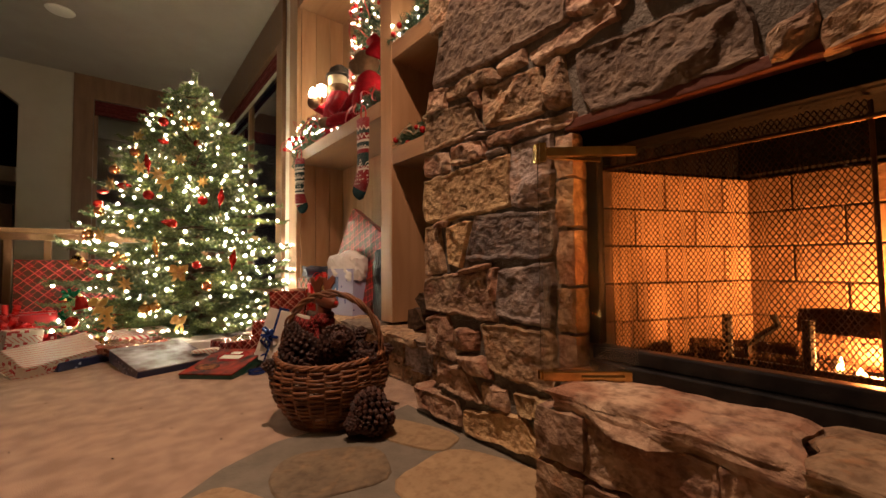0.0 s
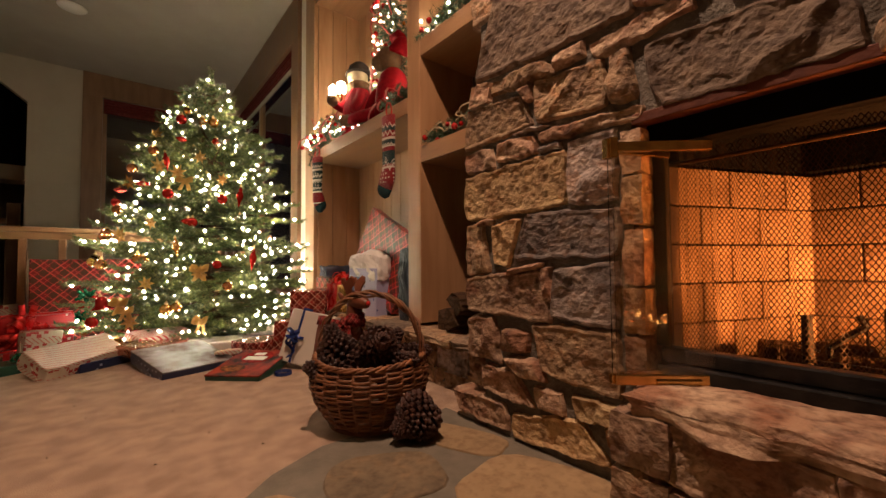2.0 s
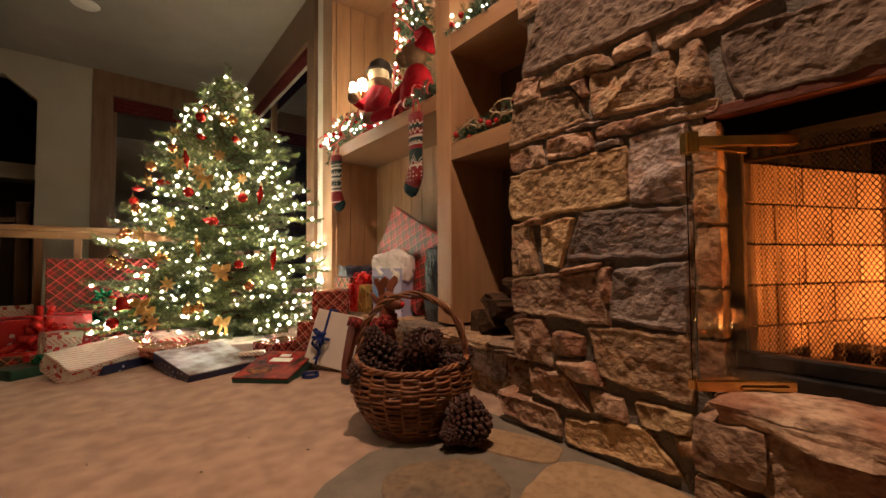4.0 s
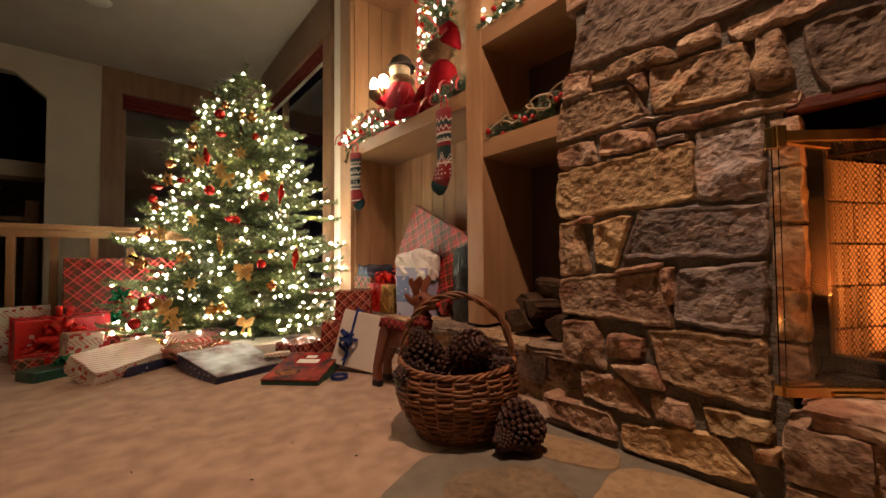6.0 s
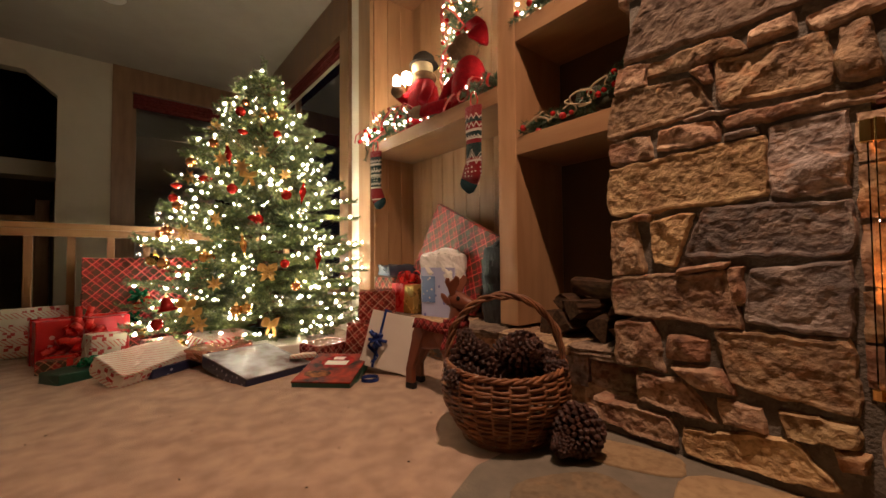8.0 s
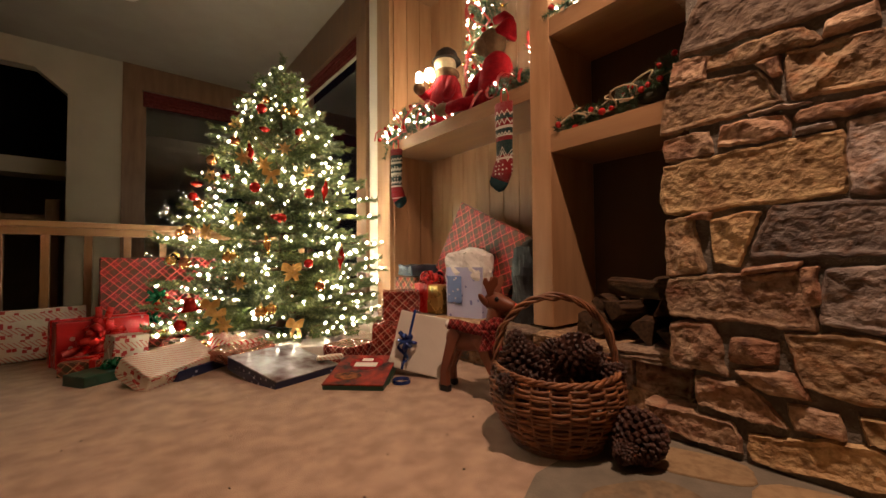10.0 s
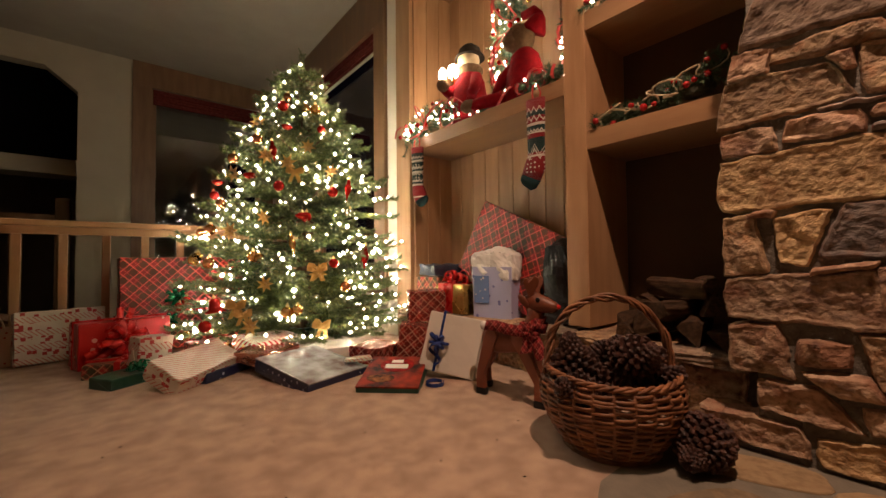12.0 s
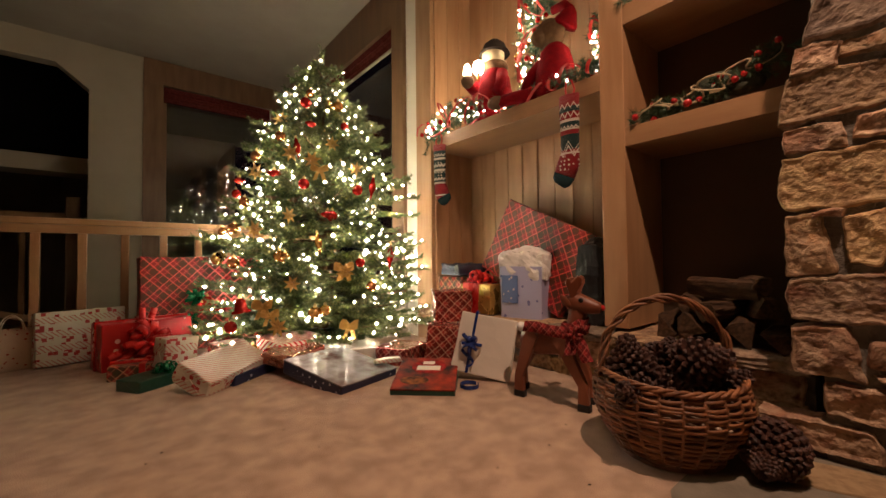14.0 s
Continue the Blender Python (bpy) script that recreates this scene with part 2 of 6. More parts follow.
# ---- floor, walls, ceiling ----
CEILING, RAIL_Y, BACK_Y, SIDE_X = 3.17, 4.67, 7.10, 1.28
slab("floor", (-4.4, -3.0, -0.25), (1.75, 4.76, 0), CARPET, "light beige mottled carpet with small specks", "floor")
slab("floor_lower", (-4.4, 4.76, -1.75), (1.75, 10.6, -1.6), CARPET, "beige carpet of the lower landing", "floor")
slab("wall_landing_edge", (-4.4, 4.76, -1.6), (1.28, 4.80, -0.25), PLASTER, "beige painted edge of the upper floor", "wall")
slab("ceiling", (-4.4, -3.0, CEILING), (1.75, 10.6, CEILING + 0.15), CEIL, "flat beige painted ceiling in dim warm light", "ceiling")
slab("wall_west", (-4.55, -3.0, -1.7), (-4.4, 10.6, CEILING), PLASTER, "plain beige painted wall", "wall")
slab("wall_south", (-4.55, -3.15, -0.25), (1.75, -3.0, CEILING), PLASTER, "plain beige painted wall", "wall")
slab("wall_east_outer", (1.75, -3.15, -1.7), (1.9, 3.475, CEILING), PLASTER, "plain beige wall behind the built-in shelves", "wall")

# back wall: a wide dark opening with a clipped corner, a painted pier, a window
bm = bmesh.new()
box(bm, (-0.91, BACK_Y, -1.6), (-0.415, BACK_Y + 0.16, CEILING))
box(bm, (-4.4, BACK_Y, 2.87), (-0.91, BACK_Y + 0.16, CEILING))
v = [bm.verts.new(p) for y in (BACK_Y + 0.001, BACK_Y + 0.159) for p in ((-0.91, y, 2.63), (-0.91, y, 2.87), (-1.19, y, 2.87))]
bm.faces.new(v[:3]), bm.faces.new(v[3:]), bm.faces.new((v[0], v[2], v[5], v[3]))
tagged(part("wall_north", bm, PLASTER), "beige painted wall with a clipped-corner opening", "wall", "", "structure")
bm = bmesh.new()
box(bm, (-0.415, BACK_Y, -1.6), (1.28, BACK_Y + 0.16, 0.2))
tagged(part("wall_north_below", bm, PLASTER), "beige wall below the window", "wall", "", "structure")
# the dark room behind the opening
slab("wall_far", (-4.4, 10.4, -1.6), (1.28, 10.6, CEILING), ROOM_SHADE_PAINT, "far wall of the unlit room, shade put into its paint", "wall")
slab("wall_far_side", (-0.70, 7.26, -1.6), (-0.60, 10.4, CEILING), ROOM_SHADE_PAINT, "side wall of the unlit room, shade put into its paint", "wall")
slab("trim_soffit", (-4.4, 7.8, 1.76), (-0.70, 8.2, 1.96), PLASTER, "beige painted soffit band across the unlit room", "trim")
# black sheet added to stand in for the shade above the soffit
slab("void_shade_sheet", (-4.4, 8.0, 1.96), (-0.70, 8.06, CEILING), SOOT_AND_SHADE, "black sheet put in for the unlit void above the soffit", "trim")


def window(name, lo_a, hi_a, z0, z1, plane, axis, label, trim=0.2, panes=2):
    """A fixed window in wooden trim; axis 0 lies along x in a wall at y = plane, axis 1 along y in a wall at x = plane."""
    def at(a0, a1, d0, d1, h0, h1):
        return ((a0, plane + d0, h0), (a1, plane + d1, h1)) if axis == 0 else ((plane + d0, a0, h0), (plane + d1, a1, h1))
    w = tagged(new(name), label, "window", "", "structure")
    bm = bmesh.new()
    box(bm, *at(lo_a - trim, lo_a, -0.03, 0.16, z0 - 0.1, z1))
    box(bm, *at(hi_a, hi_a + trim, -0.03, 0.16, z0 - 0.1, z1))
    part("window_frame", bm, OLD_WOOD, w)
    part("header", box(bmesh.new(), *at(lo_a - trim, hi_a + trim, -0.032, 0.16, z1, CEILING - 0.004)), OLD_WOOD, w)
    part("window_sill", box(bmesh.new(), *at(lo_a - trim, hi_a + trim, -0.06, 0.16, z0 - 0.14, z0 - 0.1)), OLD_WOOD, w)
    bm = bmesh.new()
    s = 0.045
    box(bm, *at(lo_a, lo_a + s, 0.05, 0.12, z0 - 0.1, z1))
    box(bm, *at(hi_a - s, hi_a, 0.05, 0.12, z0 - 0.1, z1))
    box(bm, *at(lo_a + s, hi_a - s, 0.05, 0.12, z1 - s, z1))
    box(bm, *at(lo_a + s, hi_a - s, 0.05, 0.12, z0 - 0.1, z0 - 0.1 + s))
    for k in range(1, panes):
        c = lo_a + (hi_a - lo_a) * k / panes
        box(bm, *at(c - s / 2, c + s / 2, 0.05, 0.12, z0 - 0.1 + s, z1 - s))
    part("sash", bm, OLD_WOOD, w)
    for k in range(panes):
        a, b = lo_a + (hi_a - lo_a) * k / panes + s, lo_a + (hi_a - lo_a) * (k + 1) / panes - s
        part("pane", box(bmesh.new(), *at(a, b, 0.080, 0.086, z0 - 0.1 + s, z1 - s)), GLASS, w, "dark night glass that mirrors the room")
    bm = bmesh.new()
    for k in range(5):
        box(bm, *at(lo_a + 0.01, hi_a - 0.01, 0.0 - 0.006 * (k % 2), 0.035, z1 - 0.036 * (k + 1), z1 - 0.036 * k - 0.004), 0.006)
    part("shade", bm, BLIND, w, "wine red folded fabric shade")
    part("shade_rail", box(bmesh.new(), *at(lo_a + 0.01, hi_a - 0.01, 0.0, 0.03, z1 - 0.196, z1 - 0.185)), PLASTER if axis else BLIND, w)
    return w


window("window_1", -0.215, 1.08, 0.42, 2.86, BACK_Y, 0, "tall dark window with wooden trim and a wine red shade", 0.2, 1)
window("window_2", 4.03, 6.88, 0.42, 2.75, SIDE_X, 1, "tall dark side window with wooden trim and a wine red shade", 0.18, 2)
slab("wall_east_below", (SIDE_X, 3.85, -1.6), (SIDE_X + 0.16, 7.1, 0.28), PLASTER, "beige wall below the side window", "wall")
slab("wall_east_strip", (SIDE_X + 0.005, 3.67, 0), (SIDE_X + 0.16, 3.85, CEILING), WHITE_PAINT, "narrow pale painted wall strip", "wall")
slab("trim_alcove_post", (SIDE_X - 0.02, 3.475, 0), (1.75, 3.67, CEILING), PINE, "varnished pine post beside the alcove", "trim")

# ---- recessed ceiling lamp, switched off ----
can = thing("recessed_light", (-0.41, 5.46, CEILING), "unlit round white recessed ceiling light", "ceiling light")
part("trim_ring", lathe(bmesh.new(), [(0.105, -0.012), (0.115, 0.0), (0.085, 0.002), (0.078, -0.004)], 28), WHITE_PAINT, can, smooth=True)
part("reflector", lathe(bmesh.new(), [(0.078, -0.004), (0.06, -0.0025), (0.05, -0.002)], 24), CEIL, can)

# ---- railing of the landing ----
rail = thing("railing", (0, RAIL_Y, 0), "varnished wooden landing railing with square balusters", "railing")
part("handrail", box(bmesh.new(), (-4.4, -0.045, 0.880), (1.25, 0.045, 0.922), 0.006), PINE_LONG, rail)
part("under_rail", box(bmesh.new(), (-4.4, -0.018, 0.825), (1.25, 0.018, 0.880)), PINE_LONG, rail)
part("bottom_rail", box(bmesh.new(), (-4.4, -0.025, 0.05), (1.25, 0.025, 0.09), 0.004), PINE_LONG, rail)
post_mesh = mesh_of("baluster", box(bmesh.new(), (-0.0235, -0.0225, 0.09), (0.0235, 0.0225, 0.826), 0.003), PINE)
for i in range(-15, 7):
    p = new("baluster", post_mesh)
    p.parent, p.location = rail, (-0.368 + 0.224 * i, 0, 0)
part("newel", box(bmesh.new(), (-2.62, -0.05, 0.0), (-2.52, 0.05, 1.0), 0.006), PINE, rail)

stair = thing("stair_railing", (0, 5.75, 0), "dark wooden stair railing running down behind the landing", "railing")
bm = bmesh.new()
rod(bm, (-2.6, 0, 0.62), (0.3, 0, -0.35), 0.045, 0.045, 4)
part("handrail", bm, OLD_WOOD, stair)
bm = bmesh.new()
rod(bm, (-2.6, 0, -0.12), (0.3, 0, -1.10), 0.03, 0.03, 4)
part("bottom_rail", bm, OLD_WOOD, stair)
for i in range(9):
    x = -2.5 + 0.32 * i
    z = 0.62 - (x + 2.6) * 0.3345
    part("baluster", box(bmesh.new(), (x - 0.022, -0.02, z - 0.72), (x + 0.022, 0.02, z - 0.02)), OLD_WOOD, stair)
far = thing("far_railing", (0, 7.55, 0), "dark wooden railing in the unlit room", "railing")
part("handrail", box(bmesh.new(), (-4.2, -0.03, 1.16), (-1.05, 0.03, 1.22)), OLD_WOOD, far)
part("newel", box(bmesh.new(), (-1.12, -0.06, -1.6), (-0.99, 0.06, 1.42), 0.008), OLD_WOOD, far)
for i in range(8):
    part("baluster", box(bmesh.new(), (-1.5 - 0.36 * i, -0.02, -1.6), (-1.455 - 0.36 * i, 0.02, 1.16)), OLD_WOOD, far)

# ---- built-in alcoves ----
BACK_X = 1.68
alcove = thing("built_in_shelves", (0, 0, 0), "built-in varnished pine alcoves with two open niches", "shelves")
part("post", box(bmesh.new(), (1.27, 1.955, 0.28), (BACK_X, 2.078, CEILING - 0.003), 0.004), PINE, alcove, "square pine post")
part("shelf", box(bmesh.new(), (1.268, 2.078, 1.478), (BACK_X, 3.474, 1.572), 0.003), PINE_SHELF_SHADED, alcove)
part("shelf", box(bmesh.new(), (1.272, 1.258, 1.165), (BACK_X, 1.955, 1.258), 0.003), PINE_SHELF_SHADED, alcove)
part("shelf", box(bmesh.new(), (1.272, 1.258, 1.765), (BACK_X, 1.955, 1.862), 0.003), PINE_SHELF_SHADED, alcove)
part("top_panel", box(bmesh.new(), (1.268, 2.078, 2.86), (BACK_X, 3.474, CEILING - 0.003), 0.003), PINE_SHELF_SHADED, alcove)
n = 10
for k in range(n):
    y0 = 2.078 + (3.474 - 2.078) * k / n
    part("board", box(bmesh.new(), (BACK_X, y0 + 0.0015, 0.26), (BACK_X + 0.03, y0 + 0.1381, CEILING - 0.003), 0.004), PINE, alcove)
for k in range(3):
    x0 = 1.29 + 0.13 * k
    part("board", box(bmesh.new(), (x0 + 0.0015, 3.455, 1.572), (x0 + 0.1285, 3.4745, 2.86), 0.004), PINE, alcove)
    part("board", box(bmesh.new(), (x0 + 0.0015, 3.455, 0.28), (x0 + 0.1285, 3.4745, 1.478), 0.004), PINE, alcove)
# niche back in dark brown, with the shade inside put into the colour
NICHE_SHADE = shader("niche_shade_paint", (0.085, 0.055, 0.034), 0.7, 0, (0.11, 0.07, 0.042), 4, 5, 0.1, 60)
part("niche_back", box(bmesh.new(), (BACK_X, 1.24, 0.26), (BACK_X + 0.03, 1.955, CEILING - 0.003)), NICHE_SHADE, alcove)


# ---- fieldstone chimney breast ----
WALL_X = 1.049
chimney = tagged(new("wall_chimney"), "rough split fieldstone chimney wall in tan and grey", "stone wall", "", "structure")
for lo, hi in (((WALL_X, 0.700, 0), (1.75, 1.255, CEILING)), ((WALL_X, -1.70, 1.0), (1.75, 0.700, CEILING)), ((WALL_X, -3.0, 0), (1.75, -1.70, CEILING))):
    part("mortar", box(bmesh.new(), lo, hi), MORTAR, chimney, "grey recessed mortar")


def stone_mesh(w, h, st, sb, ll, lr, proud, seed, deep=0.09):
    """A split stone with a chipped face to -x: a quad of mean width w (along y, falling to the right) and height h."""
    rq = random.Random(seed * 13 + 5)
    nu, nv = max(14, min(64, int(w / 0.0055))), max(10, min(40, int(h / 0.0055)))
    corner = {(-1, 1): (w / 2 + ll / 2, h / 2 + st / 2), (1, 1): (-w / 2 + lr / 2, h / 2 - st / 2),
              (1, -1): (-w / 2 - lr / 2, -h / 2 - sb / 2), (-1, -1): (w / 2 - ll / 2, -h / 2 + sb / 2)}
    verts, faces = [], []
    o = Vector((seed * 3.17, seed * 1.31, seed * 0.77))
    cut = 0.010 + 0.05 * min(w, h)
    # broken facets: the face is the lowest of several tilted planes
    planes = []
    for _ in range(5 + int(w * h * 160)):
        cy, cz = rq.uniform(-0.5, 0.5) * w, rq.uniform(-0.5, 0.5) * h
        planes.append((cy, cz, rq.gauss(0, 0.20), rq.gauss(0.03, 0.24), rq.uniform(0.002, 0.016)))
    for j in range(nv + 1):
        for i in range(nu + 1):
            u, v = -1 + 2 * i / nu, -1 + 2 * j / nv
            k = 0.20
            us, vs = u * math.sqrt(1 - k * v * v * 0.5), v * math.sqrt(1 - k * u * u * 0.5)
            us, vs = us * 1.07, vs * 1.07
            y = z = 0
            for (cu, cv), (py, pz) in corner.items():
                q = (1 + cu * us) * (1 + cv * vs) / 4
                y, z = y + q * py, z + q * pz
            d = min((1 - abs(u)) * w / 2, (1 - abs(v)) * h / 2)
            e = min(d / cut, 1.0)
            p = Vector((0, y, z)) + o
            wob = Vector((0, noise.noise(p * 18), noise.noise(p * 18 + Vector((9, 3, 5))))) * 0.009
            wob += Vector((0, noise.noise(p * 55), noise.noise(p * 55 + Vector((2, 8, 1))))) * 0.0035
            relief = proud * math.sqrt(max(0, 1 - (1 - e) ** 2))
            yy, zz = y + 0.012 * noise.noise(p * 21), z + 0.012 * noise.noise(p * 21 + Vector((3, 3, 3)))
            chip = min(c + a * (yy - cy) + b * (zz - cz) for cy, cz, a, b, c in planes)
            chip = max(chip, -0.016)
            rough = 0.007 * noise.noise(p * 7.5) + 0.005 * noise.noise(p * 24) + 0.0035 * noise.noise(p * 52) + 0.002 * noise.noise(p * 110)
            verts.append((-(relief + (chip + rough) * e), y + wob.y, z + wob.z))
    idx = lambda i, j: j * (nu + 1) + i
    for j in range(nv):
        for i in range(nu):
            faces.append((idx(i, j), idx(i + 1, j), idx(i + 1, j + 1), idx(i, j + 1)))
    rim = [idx(i, 0) for i in range(nu)] + [idx(nu, j) for j in range(nv)] + [idx(i, nv) for i in range(nu, 0, -1)] + [idx(0, j) for j in range(nv, 0, -1)]
    base = len(verts)
    for r in rim:
        verts.append((deep, verts[r][1], verts[r][2]))
    c = len(rim)
    for k in range(c):
        faces.append((rim[k], base + k, base + (k + 1) % c, rim[(k + 1) % c]))
    faces.append(tuple(base + k for k in range(c)))
    me = bpy.data.meshes.new("stone")
    me.from_pydata(verts, [], faces)
    me.materials.append(BROWN)
    return me


stone_count = [0]


def stone(y, z, w, h, st=0.0, sb=0.0, ll=0.0, lr=0.0, x=1.046, parent=chimney, proud=None, turn=0, material=None):
    stone_count[0] += 1
    rnd = random.Random(stone_count[0])
    me = stone_mesh(w, h, st, sb, ll, lr, proud or rnd.uniform(0.022, 0.032), stone_count[0])
    me.materials[0] = KINDS[material or rnd.choice("BRGBRYB")]
    ob = new("stone", me)
    ob.parent = parent
    ob.matrix_basis = pose(x, y, z, 0, 0, turn)
    return ob


stone(1.068, 1.235, 0.243, 0.056, 0.006, 0.012, -0.019, 0.035, material="B")
stone(1.249, 1.237, 0.108, 0.083, 0.018, 0.004, -0.019, -0.011, material="R")
stone(0.874, 1.233, 0.098, 0.047, -0.010, -0.005, -0.007, 0.010, material="R")
stone(0.883, 1.122, 0.234, 0.137, 0.019, 0.019, 0.007, 0.006, material="B")
stone(0.718, 1.110, 0.067, 0.139, -0.001, 0.013, 0.000, 0.009, material="B")
stone(1.033, 1.171, 0.045, 0.053, 0.008, 0.001, 0.037, -0.001, material="R")
stone(1.183, 1.122, 0.286, 0.134, 0.022, -0.011, -0.020, 0.053, material="B")
stone(0.826, 1.007, 0.310, 0.034, 0.010, 0.008, -0.008, -0.005, material="R")
stone(1.031, 1.043, 0.117, 0.011, 0.008, 0.003, 0.007, -0.034, material="G")
stone(1.087, 0.996, 0.167, 0.067, 0.016, -0.002, -0.006, 0.010, material="R")
stone(0.952, 0.970, 0.081, 0.020, 0.002, 0.001, 0.000, 0.006, material="G")
stone(1.262, 0.989, 0.138, 0.075, 0.000, 0.002, -0.002, 0.004, material="R")
stone(1.119, 0.861, 0.433, 0.167, -0.014, -0.010, -0.001, -0.001, material="Y")
stone(0.812, 0.876, 0.147, 0.192, -0.010, 0.005, 0.005, 0.000, material="G")
stone(1.235, 0.752, 0.074, 0.023, 0.002, 0.000, 0.009, -0.009, material="R")
stone(1.285, 0.658, 0.100, 0.178, -0.002, -0.017, 0.000, 0.032, material="B")
stone(1.148, 0.674, 0.095, 0.147, -0.024, 0.009, 0.009, -0.051, material="Y")
stone(0.907, 0.692, 0.329, 0.142, 0.016, -0.003, -0.057, -0.003, material="G")
stone(1.056, 0.585, 0.128, 0.021, -0.027, -0.024, -0.014, -0.008, material="R")
stone(1.152, 0.495, 0.348, 0.144, -0.030, 0.009, 0.003, 0.030, material="R")
stone(0.971, 0.535, 0.038, 0.108, -0.012, -0.011, 0.009, 0.003, material="R")
stone(0.846, 0.510, 0.199, 0.165, -0.024, 0.010, -0.009, -0.005, material="G")
stone(1.255, 0.332, 0.146, 0.146, -0.007, 0.004, 0.000, 0.037, material="R")
stone(1.100, 0.339, 0.109, 0.074, -0.009, -0.007, -0.003, -0.006, material="R")
stone(0.877, 0.328, 0.262, 0.163, -0.013, 0.025, 0.034, 0.004, material="B")
stone(1.052, 0.257, 0.118, 0.064, -0.015, 0.004, 0.084, 0.034, material="R")
stone(1.160, 0.189, 0.182, 0.102, -0.005, 0.011, 0.009, 0.090, material="R")
stone(0.971, 0.175, 0.102, 0.068, -0.002, -0.001, 0.012, 0.007, material="R")
stone(0.812, 0.182, 0.140, 0.064, -0.010, -0.019, 0.008, -0.001, material="Y")
stone(1.273, 0.072, 0.252, 0.085, -0.001, 0.011, 0.035, 0.014, material="R")
stone(0.968, 0.072, 0.297, 0.090, -0.054, -0.022, 0.008, 0.083, material="Y")
stone(0.751, 0.126, 0.058, 0.050, -0.008, -0.015, 0.018, 0.003, material="B")
stone(0.950, 1.392, 0.516, 0.213, 0.252, 0.021, -0.140, 0.003, material="S")
stone(0.598, 1.286, 0.160, 0.050, 0.095, 0.061, -0.014, -0.029, material="R")
stone(0.667, 1.221, 0.242, 0.052, -0.015, -0.031, 0.029, 0.025, material="R")
stone(0.459, 1.075, 0.353, 0.165, 0.024, -0.003, 0.045, 0.026, material="S")
stone(0.219, 1.015, 0.069, 0.067, -0.038, -0.020, 0.010, 0.001, material="R")
stone(0.133, 1.005, 0.094, 0.072, -0.033, -0.002, -0.003, -0.003, material="B")


# stones above and beside the opening, out towards the ceiling
rnd = random.Random(5)
for row, z in enumerate((1.62, 1.86, 2.10, 2.34, 2.58, 2.82, 3.04)):
    y = 1.30
    while y > -1.6:
        w = rnd.uniform(0.2, 0.46)
        stone(y - w / 2, z, w - 0.02, 0.21)
        y -= w
for z in (1.08, 1.33):
    y = 0.06 if z < 1.2 else 0.48
    while y > -1.6:
        w = rnd.uniform(0.2, 0.4)
        stone(y - w / 2, z, w - 0.02, 0.21)
        y -= w


def rock(size, seed, rough=0.12, cuts=7, square=0.75):
    """A rough rounded block of the given size about its centre."""
    bm = bmesh.new()
    bmesh.ops.create_cube(bm, size=2.0)
    bmesh.ops.subdivide_edges(bm, edges=bm.edges, cuts=cuts, use_grid_fill=True)
    o = Vector((seed * 2.3, seed * 5.1, seed * 1.7))
    for v in bm.verts:
        c = v.co.copy()
        s = c.normalized() * 1.25
        q = c * square + s * (1 - square)
        q = Vector((q.x * size[0] / 2, q.y * size[1] / 2, q.z * size[2] / 2))
        k = min(size)
        n1 = noise.noise(q * (1.1 / k) + o) + 0.5 * noise.noise(q * (3.2 / k) + o) + 0.3 * noise.noise(q * (8 / k) + o)
        v.co = q + s.normalized() * n1 * k * rough
    return bm


def split_slab(size, seed):
    """A thick split flag with ragged, layered edges and a worn uneven top, about its centre."""
    bm = bmesh.new()
    bmesh.ops.create_cube(bm, size=1.0)
    long_edges = [e for e in bm.edges if abs(e.verts[0].co.z - e.verts[1].co.z) < 0.1]
    bmesh.ops.subdivide_edges(bm, edges=long_edges, cuts=22, use_grid_fill=True)
    bmesh.ops.subdivide_edges(bm, edges=[e for e in bm.edges if abs(e.verts[0].co.z - e.verts[1].co.z) > 0.5], cuts=5, use_grid_fill=True)
    o = Vector((seed * 2.3, seed * 5.1, seed * 1.7))
    for v in bm.verts:
        q = Vector((v.co.x * size[0], v.co.y * size[1], v.co.z * size[2]))
        rim = max(abs(v.co.x), abs(v.co.y)) * 2
        out = Vector((v.co.x, v.co.y, 0)).normalized()
        p = q + o
        ragged = 0.030 * noise.noise(p * 7) + 0.016 * noise.noise(p * 19) + 0.012 * noise.noise(Vector((p.x * 9, p.y * 9, p.z * 90)))
        edge = max(0.0, (rim - 0.80) / 0.20)
        top = 0.007 * noise.noise(p * 6) + 0.004 * noise.noise(p * 21) + 0.002 * noise.noise(p * 60)
        v.co = q + out * ragged * edge + Vector((0, 0, top - (0.012 * edge ** 3 if v.co.z > 0.2 else 0)))
    return bm


for k, (z, h) in enumerate(((0.36, 0.10), (0.475, 0.12), (0.62, 0.15), (0.77, 0.13), (0.90, 0.12))):
    jamb = part("stone", rock((0.10, 0.055, h), 80 + k, 0.14, 8, 0.85), (RUST, BROWN)[k % 2], chimney)
    jamb.location = (1.085, 0.697, z)

# ---- raised stone hearth ----
hearth = tagged(new("wall_hearth"), "low raised hearth of rough tan stone slabs", "hearth", "", "structure")
part("mortar", box(bmesh.new(), (0.915, -1.70, 0), (1.75, 0.585, 0.262)), MORTAR, hearth)
for k, (y0, y1, x0, top) in enumerate(((0.205, 0.655, 0.885, 0.310), (-0.20, 0.195, 0.870, 0.314), (-0.65, -0.21, 0.86, 0.312), (-1.15, -0.66, 0.86, 0.312), (-1.65, -1.16, 0.86, 0.312))):
    sl = part("slab", split_slab((1.10 - x0, y1 - y0, 0.055), 40 + k), (RUST, BROWN)[k % 2], hearth)
    sl.location = ((x0 + 1.10) / 2, (y0 + y1) / 2, top - 0.022)
